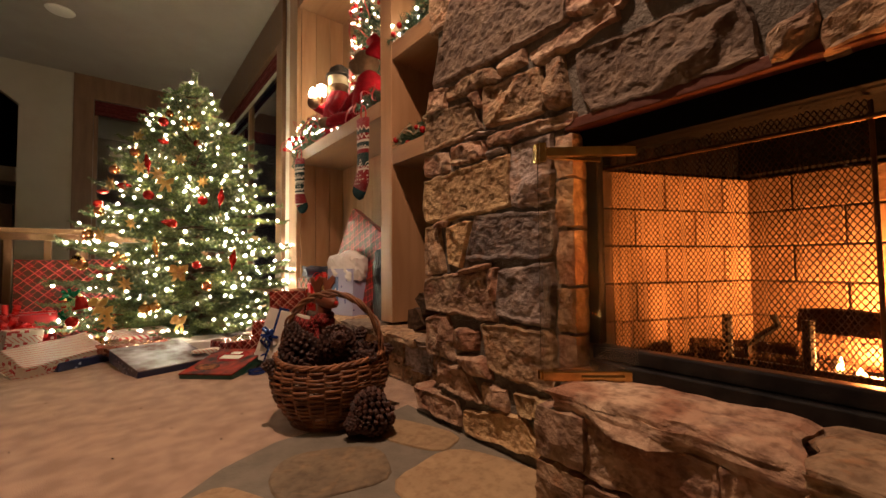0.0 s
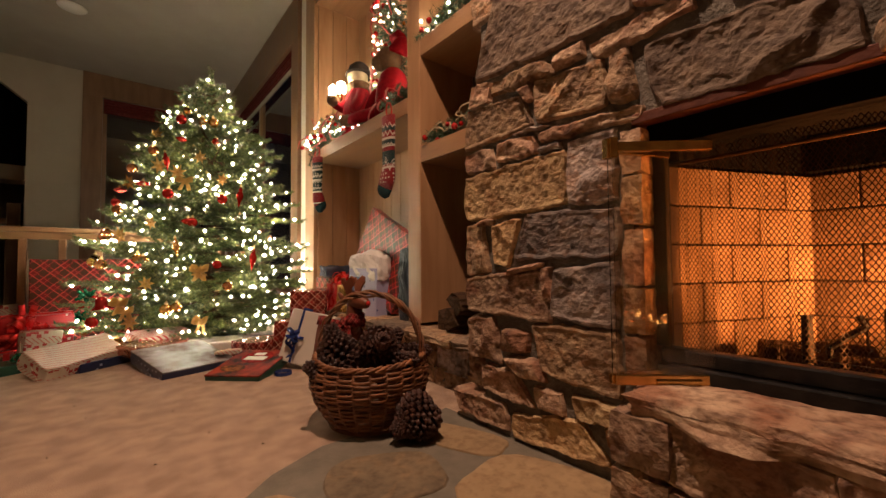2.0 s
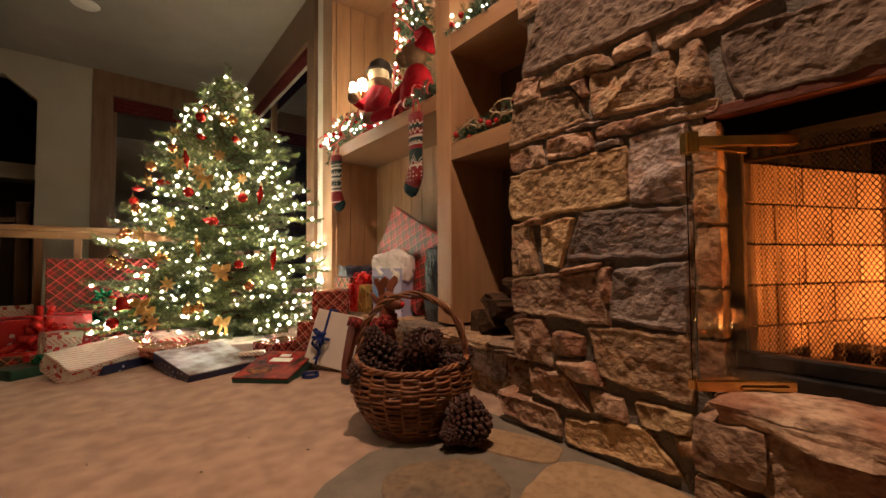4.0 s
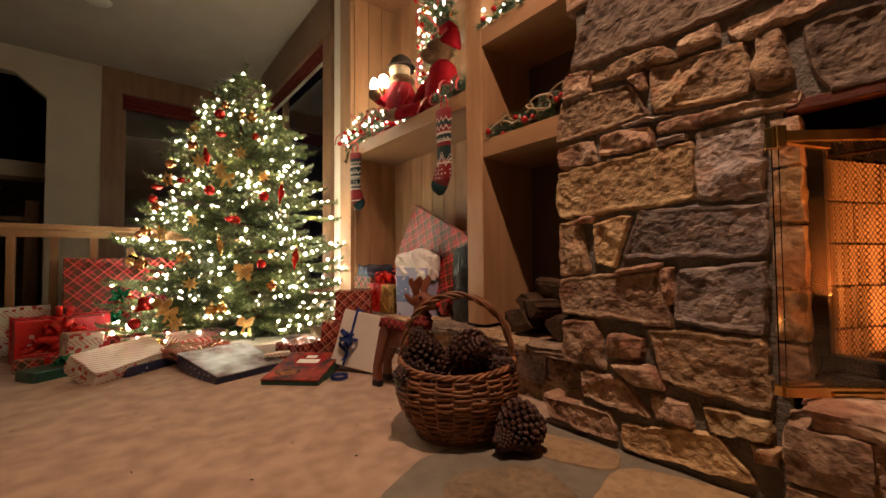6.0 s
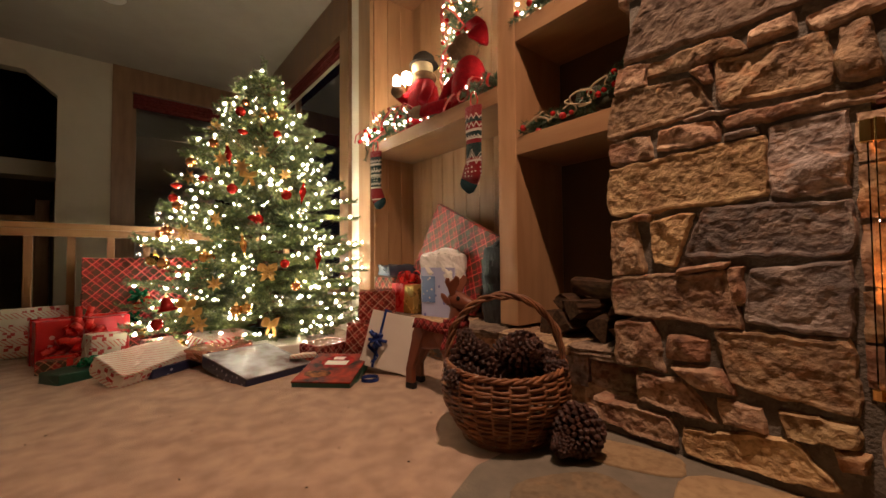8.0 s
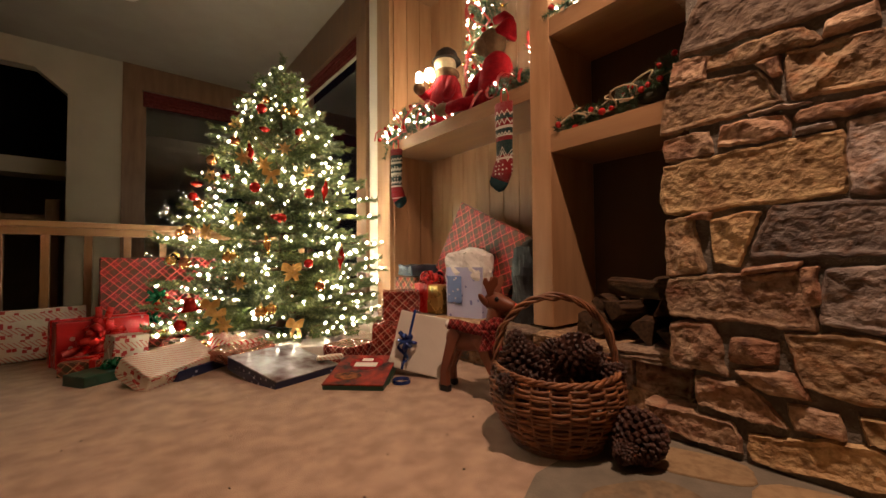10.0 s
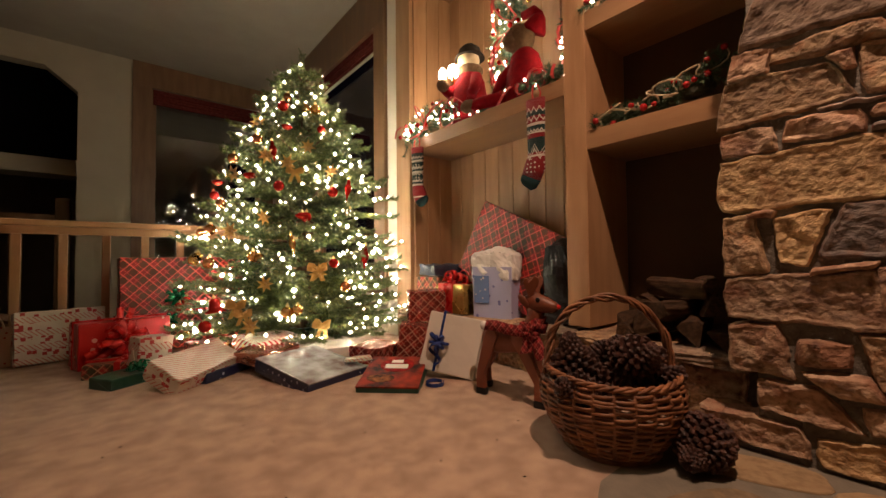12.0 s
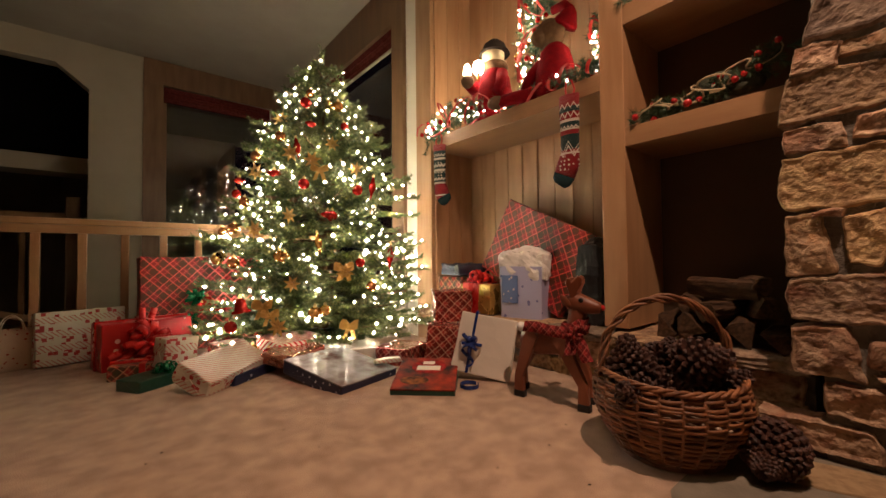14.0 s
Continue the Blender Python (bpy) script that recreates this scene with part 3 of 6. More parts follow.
for y, z, w, h in ((0.45, 0.200, 0.26, 0.125), (0.50, 0.065, 0.25, 0.115), (0.17, 0.195, 0.27, 0.13), (0.22, 0.06, 0.27, 0.115), (-0.10, 0.19, 0.25, 0.13), (0.0, 0.055, 0.24, 0.10), (-0.33, 0.16, 0.26, 0.12), (-0.28, 0.055, 0.28, 0.10), (-0.62, 0.12, 0.28, 0.2), (-0.94, 0.12, 0.3, 0.2), (-1.3, 0.12, 0.36, 0.2)):
    stone(y, z, w, h, 0.01, -0.012, 0.015, -0.01, x=0.908, parent=hearth)
for k, (z, h) in enumerate(((0.205, 0.12), (0.07, 0.13))):
    end = part("stone", rock((0.21, 0.13, h), 60 + k, 0.12, 9, 0.8), (RUST, BROWN)[k], hearth)
    end.location = (0.985, 0.628, z)

# ---- flagstone apron, flush with the carpet ----
apron = tagged(new("floor_apron"), "irregular tan and grey flagstones set flush in mortar", "floor", "", "structure")
bm = bmesh.new()
edge = [(-0.02, -1.6), (-0.02, 0.75), (0.08, 1.08), (0.20, 1.30), (0.34, 1.42), (0.52, 1.50), (0.72, 1.50), (0.90, 1.46), (1.06, 1.50), (1.06, -1.6)]
low = [bm.verts.new((x, y, -0.02)) for x, y in edge]
top = [bm.verts.new((x, y, 0.004)) for x, y in edge]
bm.faces.new(top), bm.faces.new(low[::-1])
for k in range(len(edge)):
    j = (k + 1) % len(edge)
    bm.faces.new((low[k], low[j], top[j], top[k]))
part("mortar", bm, shader("apron_mortar", (0.17, 0.15, 0.12), 0.9, 0, (0.22, 0.19, 0.15), 14, 8, 0.4, 90), apron)
for k, (x, y, a, b, turn, m) in enumerate(((0.915, 1.235, 0.085, 0.155, 18, FLAG), (0.845, 0.865, 0.175, 0.20, 10, FLAG), (0.585, 1.20, 0.165, 0.135, -20, FLAG_GREY), (0.30, 1.18, 0.085, 0.13, 25, FLAG), (0.47, 0.86, 0.17, 0.17, 5, FLAG_GREY), (0.17, 0.88, 0.11, 0.20, 0, FLAG), (0.70, 0.50, 0.13, 0.16, 0, FLAG), (0.40, 0.48, 0.15, 0.18, 20, FLAG), (0.12, 0.45, 0.10, 0.2, 0, FLAG_GREY), (0.55, 0.12, 0.2, 0.18, 0, FLAG), (0.18, 0.05, 0.15, 0.17, 0, FLAG), (0.5, -0.3, 0.25, 0.2, 0, FLAG_GREY))):
    bm = bmesh.new()
    ring = []
    for i in range(26):
        t = 2 * math.pi * i / 26
        c, s = math.cos(t), math.sin(t)
        q = (abs(c) ** 3.2 + abs(s) ** 3.2) ** (-1 / 3.2)
        q *= 1 + 0.13 * noise.noise(Vector((c * 1.3, s * 1.3, k * 4.7)))
        ring.append((a * q * c, b * q * s))
    vs = [[bm.verts.new((p * f, q * f, z)) for p, q in ring] for f, z in ((1, -0.01), (1, 0.006), (0.975, 0.0095))]
    for lo, hi in zip(vs, vs[1:]):
        for i in range(26):
            bm.faces.new((lo[i], lo[(i + 1) % 26], hi[(i + 1) % 26], hi[i]))
    bm.faces.new(vs[-1]), bm.faces.new(vs[0][::-1])
    f = part("flagstone", bm, m, apron)
    f.matrix_basis = pose(x, y, 0, 0, 0, turn)

rq = random.Random(17)
bm = bmesh.new()
for k in range(26):
    a, ln = rq.uniform(0, math.pi), rq.uniform(0.003, 0.009)
    x, y = rq.uniform(-1.2, 0.75), rq.uniform(1.6, 2.7)
    if x > 0.25 and y > 2.2:
        continue
    box(bm, (-ln / 2, -0.0012, 0.0005), (ln / 2, 0.0012, 0.003), 0, pose(x, y, 0, 0, 0, math.degrees(a)))
tagged(part("carpet_flecks", bm, SOOT_AND_SHADE), "dark fallen needles and flecks on the carpet", "debris", "", "stuff")

# ---- stone ledge under the alcoves ----
ledge = tagged(new("wall_ledge"), "low rough stone ledge below the built-in alcoves", "ledge", "", "structure")
part("mortar", box(bmesh.new(), (1.24, 1.30, 0), (1.75, 3.475, 0.235)), MORTAR, ledge)
y = 1.30
for k, w in enumerate((0.30, 0.42, 0.36, 0.45, 0.34, 0.31)):
    sl = part("slab", split_slab((0.52, w - 0.004, 0.05), 70 + k), (SMOOTH, BROWN)[k % 2], ledge)
    sl.location = (1.43, y + w / 2, 0.238)
    y += w
for y, z, w, h in ((1.43, 0.15, 0.20, 0.12), (1.44, 0.05, 0.24, 0.10), (1.66, 0.14, 0.22, 0.13), (1.68, 0.045, 0.24, 0.09), (1.92, 0.15, 0.26, 0.12), (1.94, 0.045, 0.26, 0.09), (2.20, 0.14, 0.26, 0.14), (2.22, 0.04, 0.3, 0.08), (2.5, 0.15, 0.28, 0.12), (2.52, 0.045, 0.28, 0.09), (2.8, 0.12, 0.28, 0.18), (3.1, 0.12, 0.28, 0.18), (3.36, 0.12, 0.2, 0.18)):
    stone(y, z, w, h, x=1.245, parent=ledge)

# ---- fireplace insert ----
insert = thing("fireplace_insert", (0, 0, 0), "open firebox with black frame, mesh curtains and folded glass doors", "fireplace")
part("lintel", box(bmesh.new(), (1.036, -1.65, 0.968), (1.080, 0.692, 0.996), 0.003), STEEL_RUST, insert, "rusty red steel lintel")
bm = bmesh.new()
box(bm, (1.075, -1.65, 0.285), (1.135, 0.66, 0.345), 0.004)
box(bm, (1.095, -1.65, 0.345), (1.135, 0.66, 0.385), 0.006)
part("bottom_frame", bm, BLACK, insert, "black iron bottom frame with a sliding track")
part("side_frame", box(bmesh.new(), (1.10, 0.640, 0.385), (1.14, 0.672, 0.966), 0.003), BLACK, insert)
part("hood", box(bmesh.new(), (1.080, -1.65, 0.908), (1.15, 0.672, 1.02), 0.002), SOOT_AND_SHADE, insert)
bm = bmesh.new()
box(bm, (1.09, -1.65, 0.0), (1.75, 0.70, 0.330))
part("firebox_floor", bm, SOOT_AND_SHADE, insert, "sooty ash-covered firebox floor")
part("firebox_top", box(bmesh.new(), (1.15, -1.65, 0.985), (1.75, 0.70, 1.05)), SOOT_AND_SHADE, insert)
bm = bmesh.new()
box(bm, (1.66, -1.2, 0.33), (1.75, 0.52, 0.872))
side = Matrix.Translation((1.14, 0.645, 0)) @ pose(0, 0, 0, 0, 0, math.degrees(math.atan2(-0.22, 0.50)))
box(bm, (0.0, 0.022, 0.33), (0.62, 0.09, 0.872), 0, side)
side_r = Matrix.Translation((1.14, -1.30, 0)) @ pose(0, 0, 0, 0, 0, math.degrees(math.atan2(0.22, 0.50)))
box(bm, (0.0, -0.09, 0.33), (0.62, -0.022, 0.872), 0, side_r)
part("firebox_joints", bm, shader("fire_mortar", (0.11, 0.075, 0.045), 0.95, 0, (0.16, 0.11, 0.07), 20, 6), insert, "dark firebrick joints")
for lo, hi, m in (((1.60, -1.2, 0.874), (1.75, 0.52, 1.0), None), ((0.0, -0.004, 0.874), (0.62, 0.09, 1.0), side), ((0.0, -0.09, 0.874), (0.62, 0.004, 1.0), side_r)):
    part("smoke_chamber", box(bmesh.new(), lo, hi, 0, m), SOOT_AND_SHADE, insert, "soot-black upper firebox")
brick_mesh = mesh_of("brick", box(bmesh.new(), (0.002, 0, 0.002), (0.218, 0.024, 0.104), 0.003), FIREBRICK)
half_mesh = mesh_of("brick", box(bmesh.new(), (0.002, 0, 0.002), (0.108, 0.024, 0.104), 0.003), FIREBRICK)
for row in range(5):
    z, off = 0.332 + 0.107 * row, 0.11 * (row % 2)
    for i in range(-1, 3):
        x0 = i * 0.22 + off
        if x0 < -0.12 or x0 > 0.5:
            continue
        for m, dy in ((side, 0.0), (side_r, -0.024)):
            b = new("brick", half_mesh if x0 < 0 else brick_mesh)
            b.parent, b.matrix_basis = insert, m @ pose(max(x0, 0) + (0.0 if x0 >= 0 else 0.0), dy, z)
    for i in range(8):
        b = new("brick", brick_mesh)
        b.parent, b.matrix_basis = insert, pose(1.640, 0.43 - off - 0.22 * i + 0.11, z, 0, 0, -90)


def mesh_shader(name):
    """Woven wire of dark bronze: open diamonds between thin wires."""
    m = shader(name, (0.055, 0.027, 0.013), 0.5, 0.5)
    n, l = m.node_tree.nodes, m.node_tree.links
    b, out = n["Principled BSDF"], n["Material Output"]
    co, sep = n.new("ShaderNodeTexCoord"), n.new("ShaderNodeSeparateXYZ")
    l.new(co.outputs["UV"], sep.inputs[0])
    masks = []
    for op in ("ADD", "SUBTRACT"):
        a = n.new("ShaderNodeMath")
        a.operation = op
        l.new(sep.outputs[0], a.inputs[0])
        l.new(sep.outputs[1], a.inputs[1])
        f = n.new("ShaderNodeMath")
        f.operation = "FRACT"
        l.new(a.outputs[0], f.inputs[0])
        g = n.new("ShaderNodeMath")
        g.operation = "LESS_THAN"
        g.inputs[1].default_value = 0.24
        l.new(f.outputs[0], g.inputs[0])
        masks.append(g)
    mx = n.new("ShaderNodeMath")
    mx.operation = "MAXIMUM"
    l.new(masks[0].outputs[0], mx.inputs[0])
    l.new(masks[1].outputs[0], mx.inputs[1])
    tr, mix = n.new("ShaderNodeBsdfTransparent"), n.new("ShaderNodeMixShader")
    l.new(mx.outputs[0], mix.inputs[0])
    l.new(tr.outputs[0], mix.inputs[1])
    l.new(b.outputs[0], mix.inputs[2])
    l.new(mix.outputs[0], out.inputs[0])
    return m


MESH = mesh_shader("fire_screen_mesh")


def curtain(y0, y1, z0, z1, x, waves, depth, tight, cell):
    """A hanging wire-mesh curtain in soft folds; the wire's own length sets its pattern."""
    n = 260
    bm = bmesh.new()
    uv = bm.loops.layers.uv.new("wire")
    pts, length = [], 0.0
    for i in range(n + 1):
        s = i / n
        y = y0 + (y1 - y0) * (s ** tight)
        p = (x + depth * math.sin(2 * math.pi * waves * s + 0.7 * math.sin(9 * s)), y)
        if pts:
            length += math.dist(p, pts[-1][0])
        pts.append((p, length))
    rows = 5
    grid = [[bm.verts.new((p[0] + 0.004 * math.sin(r * 1.7 + 9 * q), p[1], z1 + (z0 - z1) * r / rows)) for p, q in pts] for r in range(rows + 1)]
    for r in range(rows):
        for i in range(n):
            f = bm.faces.new((grid[r][i], grid[r][i + 1], grid[r + 1][i + 1], grid[r + 1][i]))
            for loop, (a, b) in zip(f.loops, ((i, r), (i + 1, r), (i + 1, r + 1), (i, r + 1))):
                loop[uv].uv = (pts[a][1] / cell, (z1 - z0) * b / rows / cell * 0.72)
    return part("mesh_curtain", bm, MESH, insert, "dark bronze wire-mesh curtain", True)


curtain(0.635, 0.13, 0.352, 0.905, 1.165, 11, 0.010, 1.5, 0.0115)
curtain(0.075, -0.75, 0.352, 0.905, 1.168, 12, 0.010, 0.9, 0.0055)
part("curtain_rod", rod(bmesh.new(), (1.150, 0.64, 0.868), (1.150, -1.6, 0.868), 0.005), DARK_BRASS, insert, "thin brass curtain rod")
part("curtain_pull", rod(bmesh.new(), (1.158, 0.128, 0.36), (1.158, 0.132, 0.90), 0.004), DARK_BRASS, insert)
part("rod_bracket", box(bmesh.new(), (1.14, 0.075, 0.862), (1.16, 0.095, 0.93), 0.003), BLACK, insert)
for a, b in (((0.925, 0.702), (1.095, 0.632)), ((0.925, 0.690), (1.095, 0.535))):
    d = Vector((b[0] - a[0], b[1] - a[1], 0))
    m = Matrix.Translation((a[0], a[1], 0)) @ pose(0, 0, 0, 0, 0, math.degrees(math.atan2(d.y, d.x)))
    leaf = part("glass_door", box(bmesh.new(), (0, -0.0015, 0.335), (d.length, 0.0015, 0.878), 0, m), DOOR_GLASS, insert, "folded clear glass fire door")
    leaf.visible_shadow = False
    for z in (0.312, 0.876):
        part("rail", box(bmesh.new(), (-0.006, -0.008, z), (d.length + 0.006, 0.008, z + 0.024), 0.002, m), BRASS, leaf, "brass door rail")
    part("hinge", box(bmesh.new(), (-0.008, -0.010, 0.862), (0.012, 0.010, 0.912), 0.002, m), BRASS, leaf)
part("handle", rod(bmesh.new(), (0.985, 0.625, 0.322), (1.06, 0.556, 0.322), 0.006), BRASS, insert, "brass door handle")

BARK = shader("charred_log", (0.035, 0.022, 0.014), 0.95, 0, (0.09, 0.05, 0.03), 16, 8, 0.9, 60)
EMBER = shader("glowing_embers", (1.0, 0.20, 0.03), 0.9, glow=7.0)
FLAME = shader("flame", (1.0, 0.55, 0.18), 0.9, glow=26.0)


def log_mesh(a, b, r, seed):
    bm = bmesh.new()
    a, b = Vector(a), Vector(b)
    n, seg = 14, 12
    d = (b - a).normalized()
    s = d.orthogonal().normalized()
    u = d.cross(s)
    rings = []
    for i in range(n + 1):
        c = a + (b - a) * i / n
        ring = []
        for j in range(seg):
            t = 2 * math.pi * j / seg
            q = r * (1 + 0.16 * noise.noise(Vector((math.cos(t) * 1.5, math.sin(t) * 1.5, i * 0.4 + seed * 7))))
            ring.append(bm.verts.new(c + q * (math.cos(t) * s + math.sin(t) * u)))
        rings.append(ring)
    for p, q in zip(rings, rings[1:]):
        for j in range(seg):
            bm.faces.new((p[j], p[(j + 1) % seg], q[(j + 1) % seg], q[j]))
    bm.faces.new(rings[0][::-1]), bm.faces.new(rings[-1])
    return bm


grate = thing("fire_grate", (0, 0, 0.33), "black iron andirons and grate bars in the firebox", "fire grate")
for y in (0.395, 0.245, -0.35):
    part("andiron", rod(bmesh.new(), (1.27, y, 0.0), (1.27, y, 0.145), 0.012, 0.011), BLACK, grate)
    part("bar", box(bmesh.new(), (1.26, y - 0.01, 0.03), (1.58, y + 0.01, 0.05), 0.003), BLACK, grate)
part("bar", tube(bmesh.new(), [(1.30, 0.36, 0.02), (1.29, 0.36, 0.07), (1.29, 0.33, 0.10), (1.29, 0.30, 0.125), (1.29, 0.31, 0.15)], 0.008), BLACK, grate, "curled iron scroll")
part("bar", box(bmesh.new(), (1.262, -0.40, 0.02), (1.282, 0.40, 0.04), 0.003), BLACK, grate)
for k, (a, b, r) in enumerate((((1.385, 0.275, 0.424), (1.42, -0.42, 0.424), 0.066), ((1.575, 0.18, 0.40), (1.565, -0.5, 0.41), 0.045), ((1.34, 0.50, 0.362), (1.44, 0.30, 0.365), 0.03), ((1.30, 0.44, 0.357), (1.33, 0.18, 0.360), 0.026))):
    lg = part("fire_log", log_mesh(a, b, r, k), BARK)
    tagged(lg, "charred black firewood log on the grate", "log", "logs in the fire")
rnd = random.Random(8)
bm = bmesh.new()
for k in range(46):
    s = rnd.uniform(0.006, 0.016)
    bmesh.ops.create_icosphere(bm, subdivisions=1, radius=s, matrix=pose(rnd.uniform(1.29, 1.38), rnd.uniform(-0.40, 0.22), 0.338 + s * 0.4, rnd.uniform(0, 90)) @ Matrix.Diagonal((1, 1.6, 0.7, 1)))
tagged(part("embers", bm, EMBER), "bed of glowing orange embers under the logs", "embers", "", "stuff")
bm = bmesh.new()
for x, y, h, r in ((1.31, 0.205, 0.055, 0.010), (1.315, 0.17, 0.035, 0.012), (1.315, 0.12, 0.028, 0.014), (1.315, 0.05, 0.03, 0.014), (1.315, -0.04, 0.04, 0.014), (1.315, -0.15, 0.05, 0.015), (1.475, 0.10, 0.09, 0.022), (1.475, 0.0, 0.12, 0.028), (1.475, -0.15, 0.15, 0.03), (1.475, -0.3, 0.12, 0.03)):
    lathe(bm, [(r * 0.6, 0), (r, h * 0.22), (r * 0.75, h * 0.5), (r * 0.3, h * 0.8), (r * 0.04, h)], 9, pose(x, y, 0.345, rnd.uniform(-9, 9), rnd.uniform(-9, 9)))
tagged(part("flames", bm, FLAME, None, "", True), "small yellow flames licking under the logs", "flames", "", "stuff")

# ---- firewood in the lower niche ----
WOODPILE = shader("split_firewood", (0.045, 0.028, 0.018), 0.9, 0, (0.11, 0.06, 0.034), 12, 8, 0.9, 60, (1, 5, 5))


def split_log(length, r, seed):
    """A wedge of split firewood along x: three or four ragged faces and torn ends."""
    rq = random.Random(seed)
    bm, rings, n = bmesh.new(), [], 12
    turns = sorted(rq.uniform(-0.35, 0.35) + 2 * math.pi * i / 3 for i in range(3))
    turns += [turns[0] + 0.5, turns[0] + 0.95]
    turns.sort()
    prof = []
    for a, b in zip(turns, turns[1:] + [turns[0] + 2 * math.pi]):
        pa, pb = Vector((0, math.cos(a), math.sin(a))), Vector((0, math.cos(b), math.sin(b)))
        prof += [pa.lerp(pb, t) for t in (0, 0.33, 0.67)]
    o = Vector((seed * 1.9, seed * 0.7, seed * 3.1))
    for i in range(n + 1):
        x = -length / 2 + length * i / n
        ring = []
        for p in prof:
            q = p * r * (1 - 0.06 * abs(2 * i / n - 1)) + Vector((x, 0, 0))
            m = noise.noise(Vector((x * 5, q.y * 25, q.z * 25)) + o) * 0.16 + noise.noise(Vector((x * 14, q.y * 60, q.z * 60)) + o) * 0.09
            end = 0.014 * noise.noise(q * 40 + o) if i in (0, n) else 0
            ring.append(bm.verts.new(q + p * r * m + Vector((end, 0, 0))))
        rings.append(ring)
    c = len(prof)
    for a, b in zip(rings, rings[1:]):
        for j in range(c):
            bm.faces.new((a[j], a[(j + 1) % c], b[(j + 1) % c], b[j]))
    bm.faces.new(rings[0][::-1]), bm.faces.new(rings[-1])
    return bm


for k, (x, y, z, l, r, turn, spin) in enumerate(((1.42, 1.53, 0.315, 0.36, 0.062, 10, 0), (1.44, 1.67, 0.318, 0.38, 0.066, -8, 60), (1.46, 1.82, 0.312, 0.34, 0.058, 6, 200), (1.42, 1.60, 0.405, 0.36, 0.060, -14, 130), (1.45, 1.75, 0.40, 0.33, 0.056, 14, 20), (1.42, 1.48, 0.41, 0.32, 0.054, 20, 80), (1.37, 1.40, 0.318, 0.32, 0.058, 4, 150), (1.40, 1.60, 0.485, 0.34, 0.048, 62, 40), (1.44, 1.50, 0.50, 0.30, 0.045, 24, 10))):
    lg = part("firewood_log", split_log(l, r, 20 + k), WOODPILE)
    lg.matrix_world = pose(x, y, z, 0, 0, turn) @ pose(0, 0, 0, spin, 0, 0)
    tagged(lg, "dark split firewood log stacked in the niche", "log", "firewood in the niche")

# ---- needles, bulbs and greenery ----
def needles(twigs, per, length, width, seed, droop=0.0):
    """One mesh of many thin needles on short twigs; twigs: rows of start and end."""
    rs = np.random.RandomState(seed)
    t = np.asarray(twigs, float)
    a, b = t[:, :3], t[:, 3:]
    a, b = np.repeat(a, per, 0), np.repeat(b, per, 0)
    n = len(a)
    s = rs.rand(n, 1) ** 0.8
    base = a + (b - a) * s
    d = (b - a) / (np.linalg.norm(b - a, axis=1, keepdims=True) + 1e-9)
    r = rs.normal(size=(n, 3))
    r -= d * np.sum(r * d, 1, keepdims=True)
    r /= np.linalg.norm(r, axis=1, keepdims=True) + 1e-9
    way = d * 0.75 + r * 0.9
    way[:, 2] -= droop
    way /= np.linalg.norm(way, axis=1, keepdims=True)
    side = np.cross(way, rs.normal(size=(n, 3)))
    side /= np.linalg.norm(side, axis=1, keepdims=True) + 1e-9
    l = length * rs.uniform(0.7, 1.2, (n, 1))
    tip = base + way * l
    v = np.empty((n * 3, 3))
    v[0::3], v[1::3], v[2::3] = base - side * width / 2, base + side * width / 2, tip
    return v


def mesh_of_triangles(name, v, material):
    me = bpy.data.meshes.new(name)
    n = len(v) // 3
    me.vertices.add(n * 3)
    me.vertices.foreach_set("co", v.astype(np.float32).ravel())
    me.loops.add(n * 3)
    me.loops.foreach_set("vertex_index", np.arange(n * 3, dtype=np.int32))
    me.polygons.add(n)
    me.polygons.foreach_set("loop_start", np.arange(0, n * 3, 3, dtype=np.int32))
    me.update(calc_edges=True)
    me.materials.append(material)
    return me


def island_green(name, tones, rough=0.5):
    m = shader(name, tones[0], rough)
    n, l = m.node_tree.nodes, m.node_tree.links
    g, r = n.new("ShaderNodeNewGeometry"), n.new("ShaderNodeValToRGB")
    for k, t in enumerate(tones):
        e = r.color_ramp.elements[k] if k < 2 else r.color_ramp.elements.new(1.0)
        e.position, e.color = k / (len(tones) - 1), (*t, 1)
    l.new(g.outputs["Random Per Island"], r.inputs[0])
    l.new(r.outputs[0], n["Principled BSDF"].inputs["Base Color"])
    return m


FIR = island_green("fir_needles", [(0.032, 0.054, 0.014), (0.09, 0.12, 0.030), (0.21, 0.22, 0.068)])
GARLAND = island_green("garland_needles", [(0.025, 0.06, 0.028), (0.055, 0.10, 0.045), (0.09, 0.125, 0.055)])
TRUNK = shader("fir_bark", (0.10, 0.065, 0.04), 0.9, 0, (0.16, 0.10, 0.06), 20, 7, 0.6, 80)
BULB = shader("lit_bulb", (1.0, 0.87, 0.66), 0.3, glow=155.0)
BULB_COOL = shader("lit_bulb_soft", (1.0, 0.84, 0.60), 0.3, glow=60.0)
WIRE = shader("green_wire", (0.01, 0.03, 0.012), 0.5)

PROFILE = ((0.06, 0.62), (0.20, 0.82), (0.50, 0.765), (0.90, 0.655), (1.25, 0.56), (1.52, 0.46), (1.78, 0.315), (1.95, 0.195), (2.08, 0.085), (2.17, 0.015))


def reach(h):
    return float(np.interp(h, [p[0] for p in PROFILE], [p[1] for p in PROFILE]))


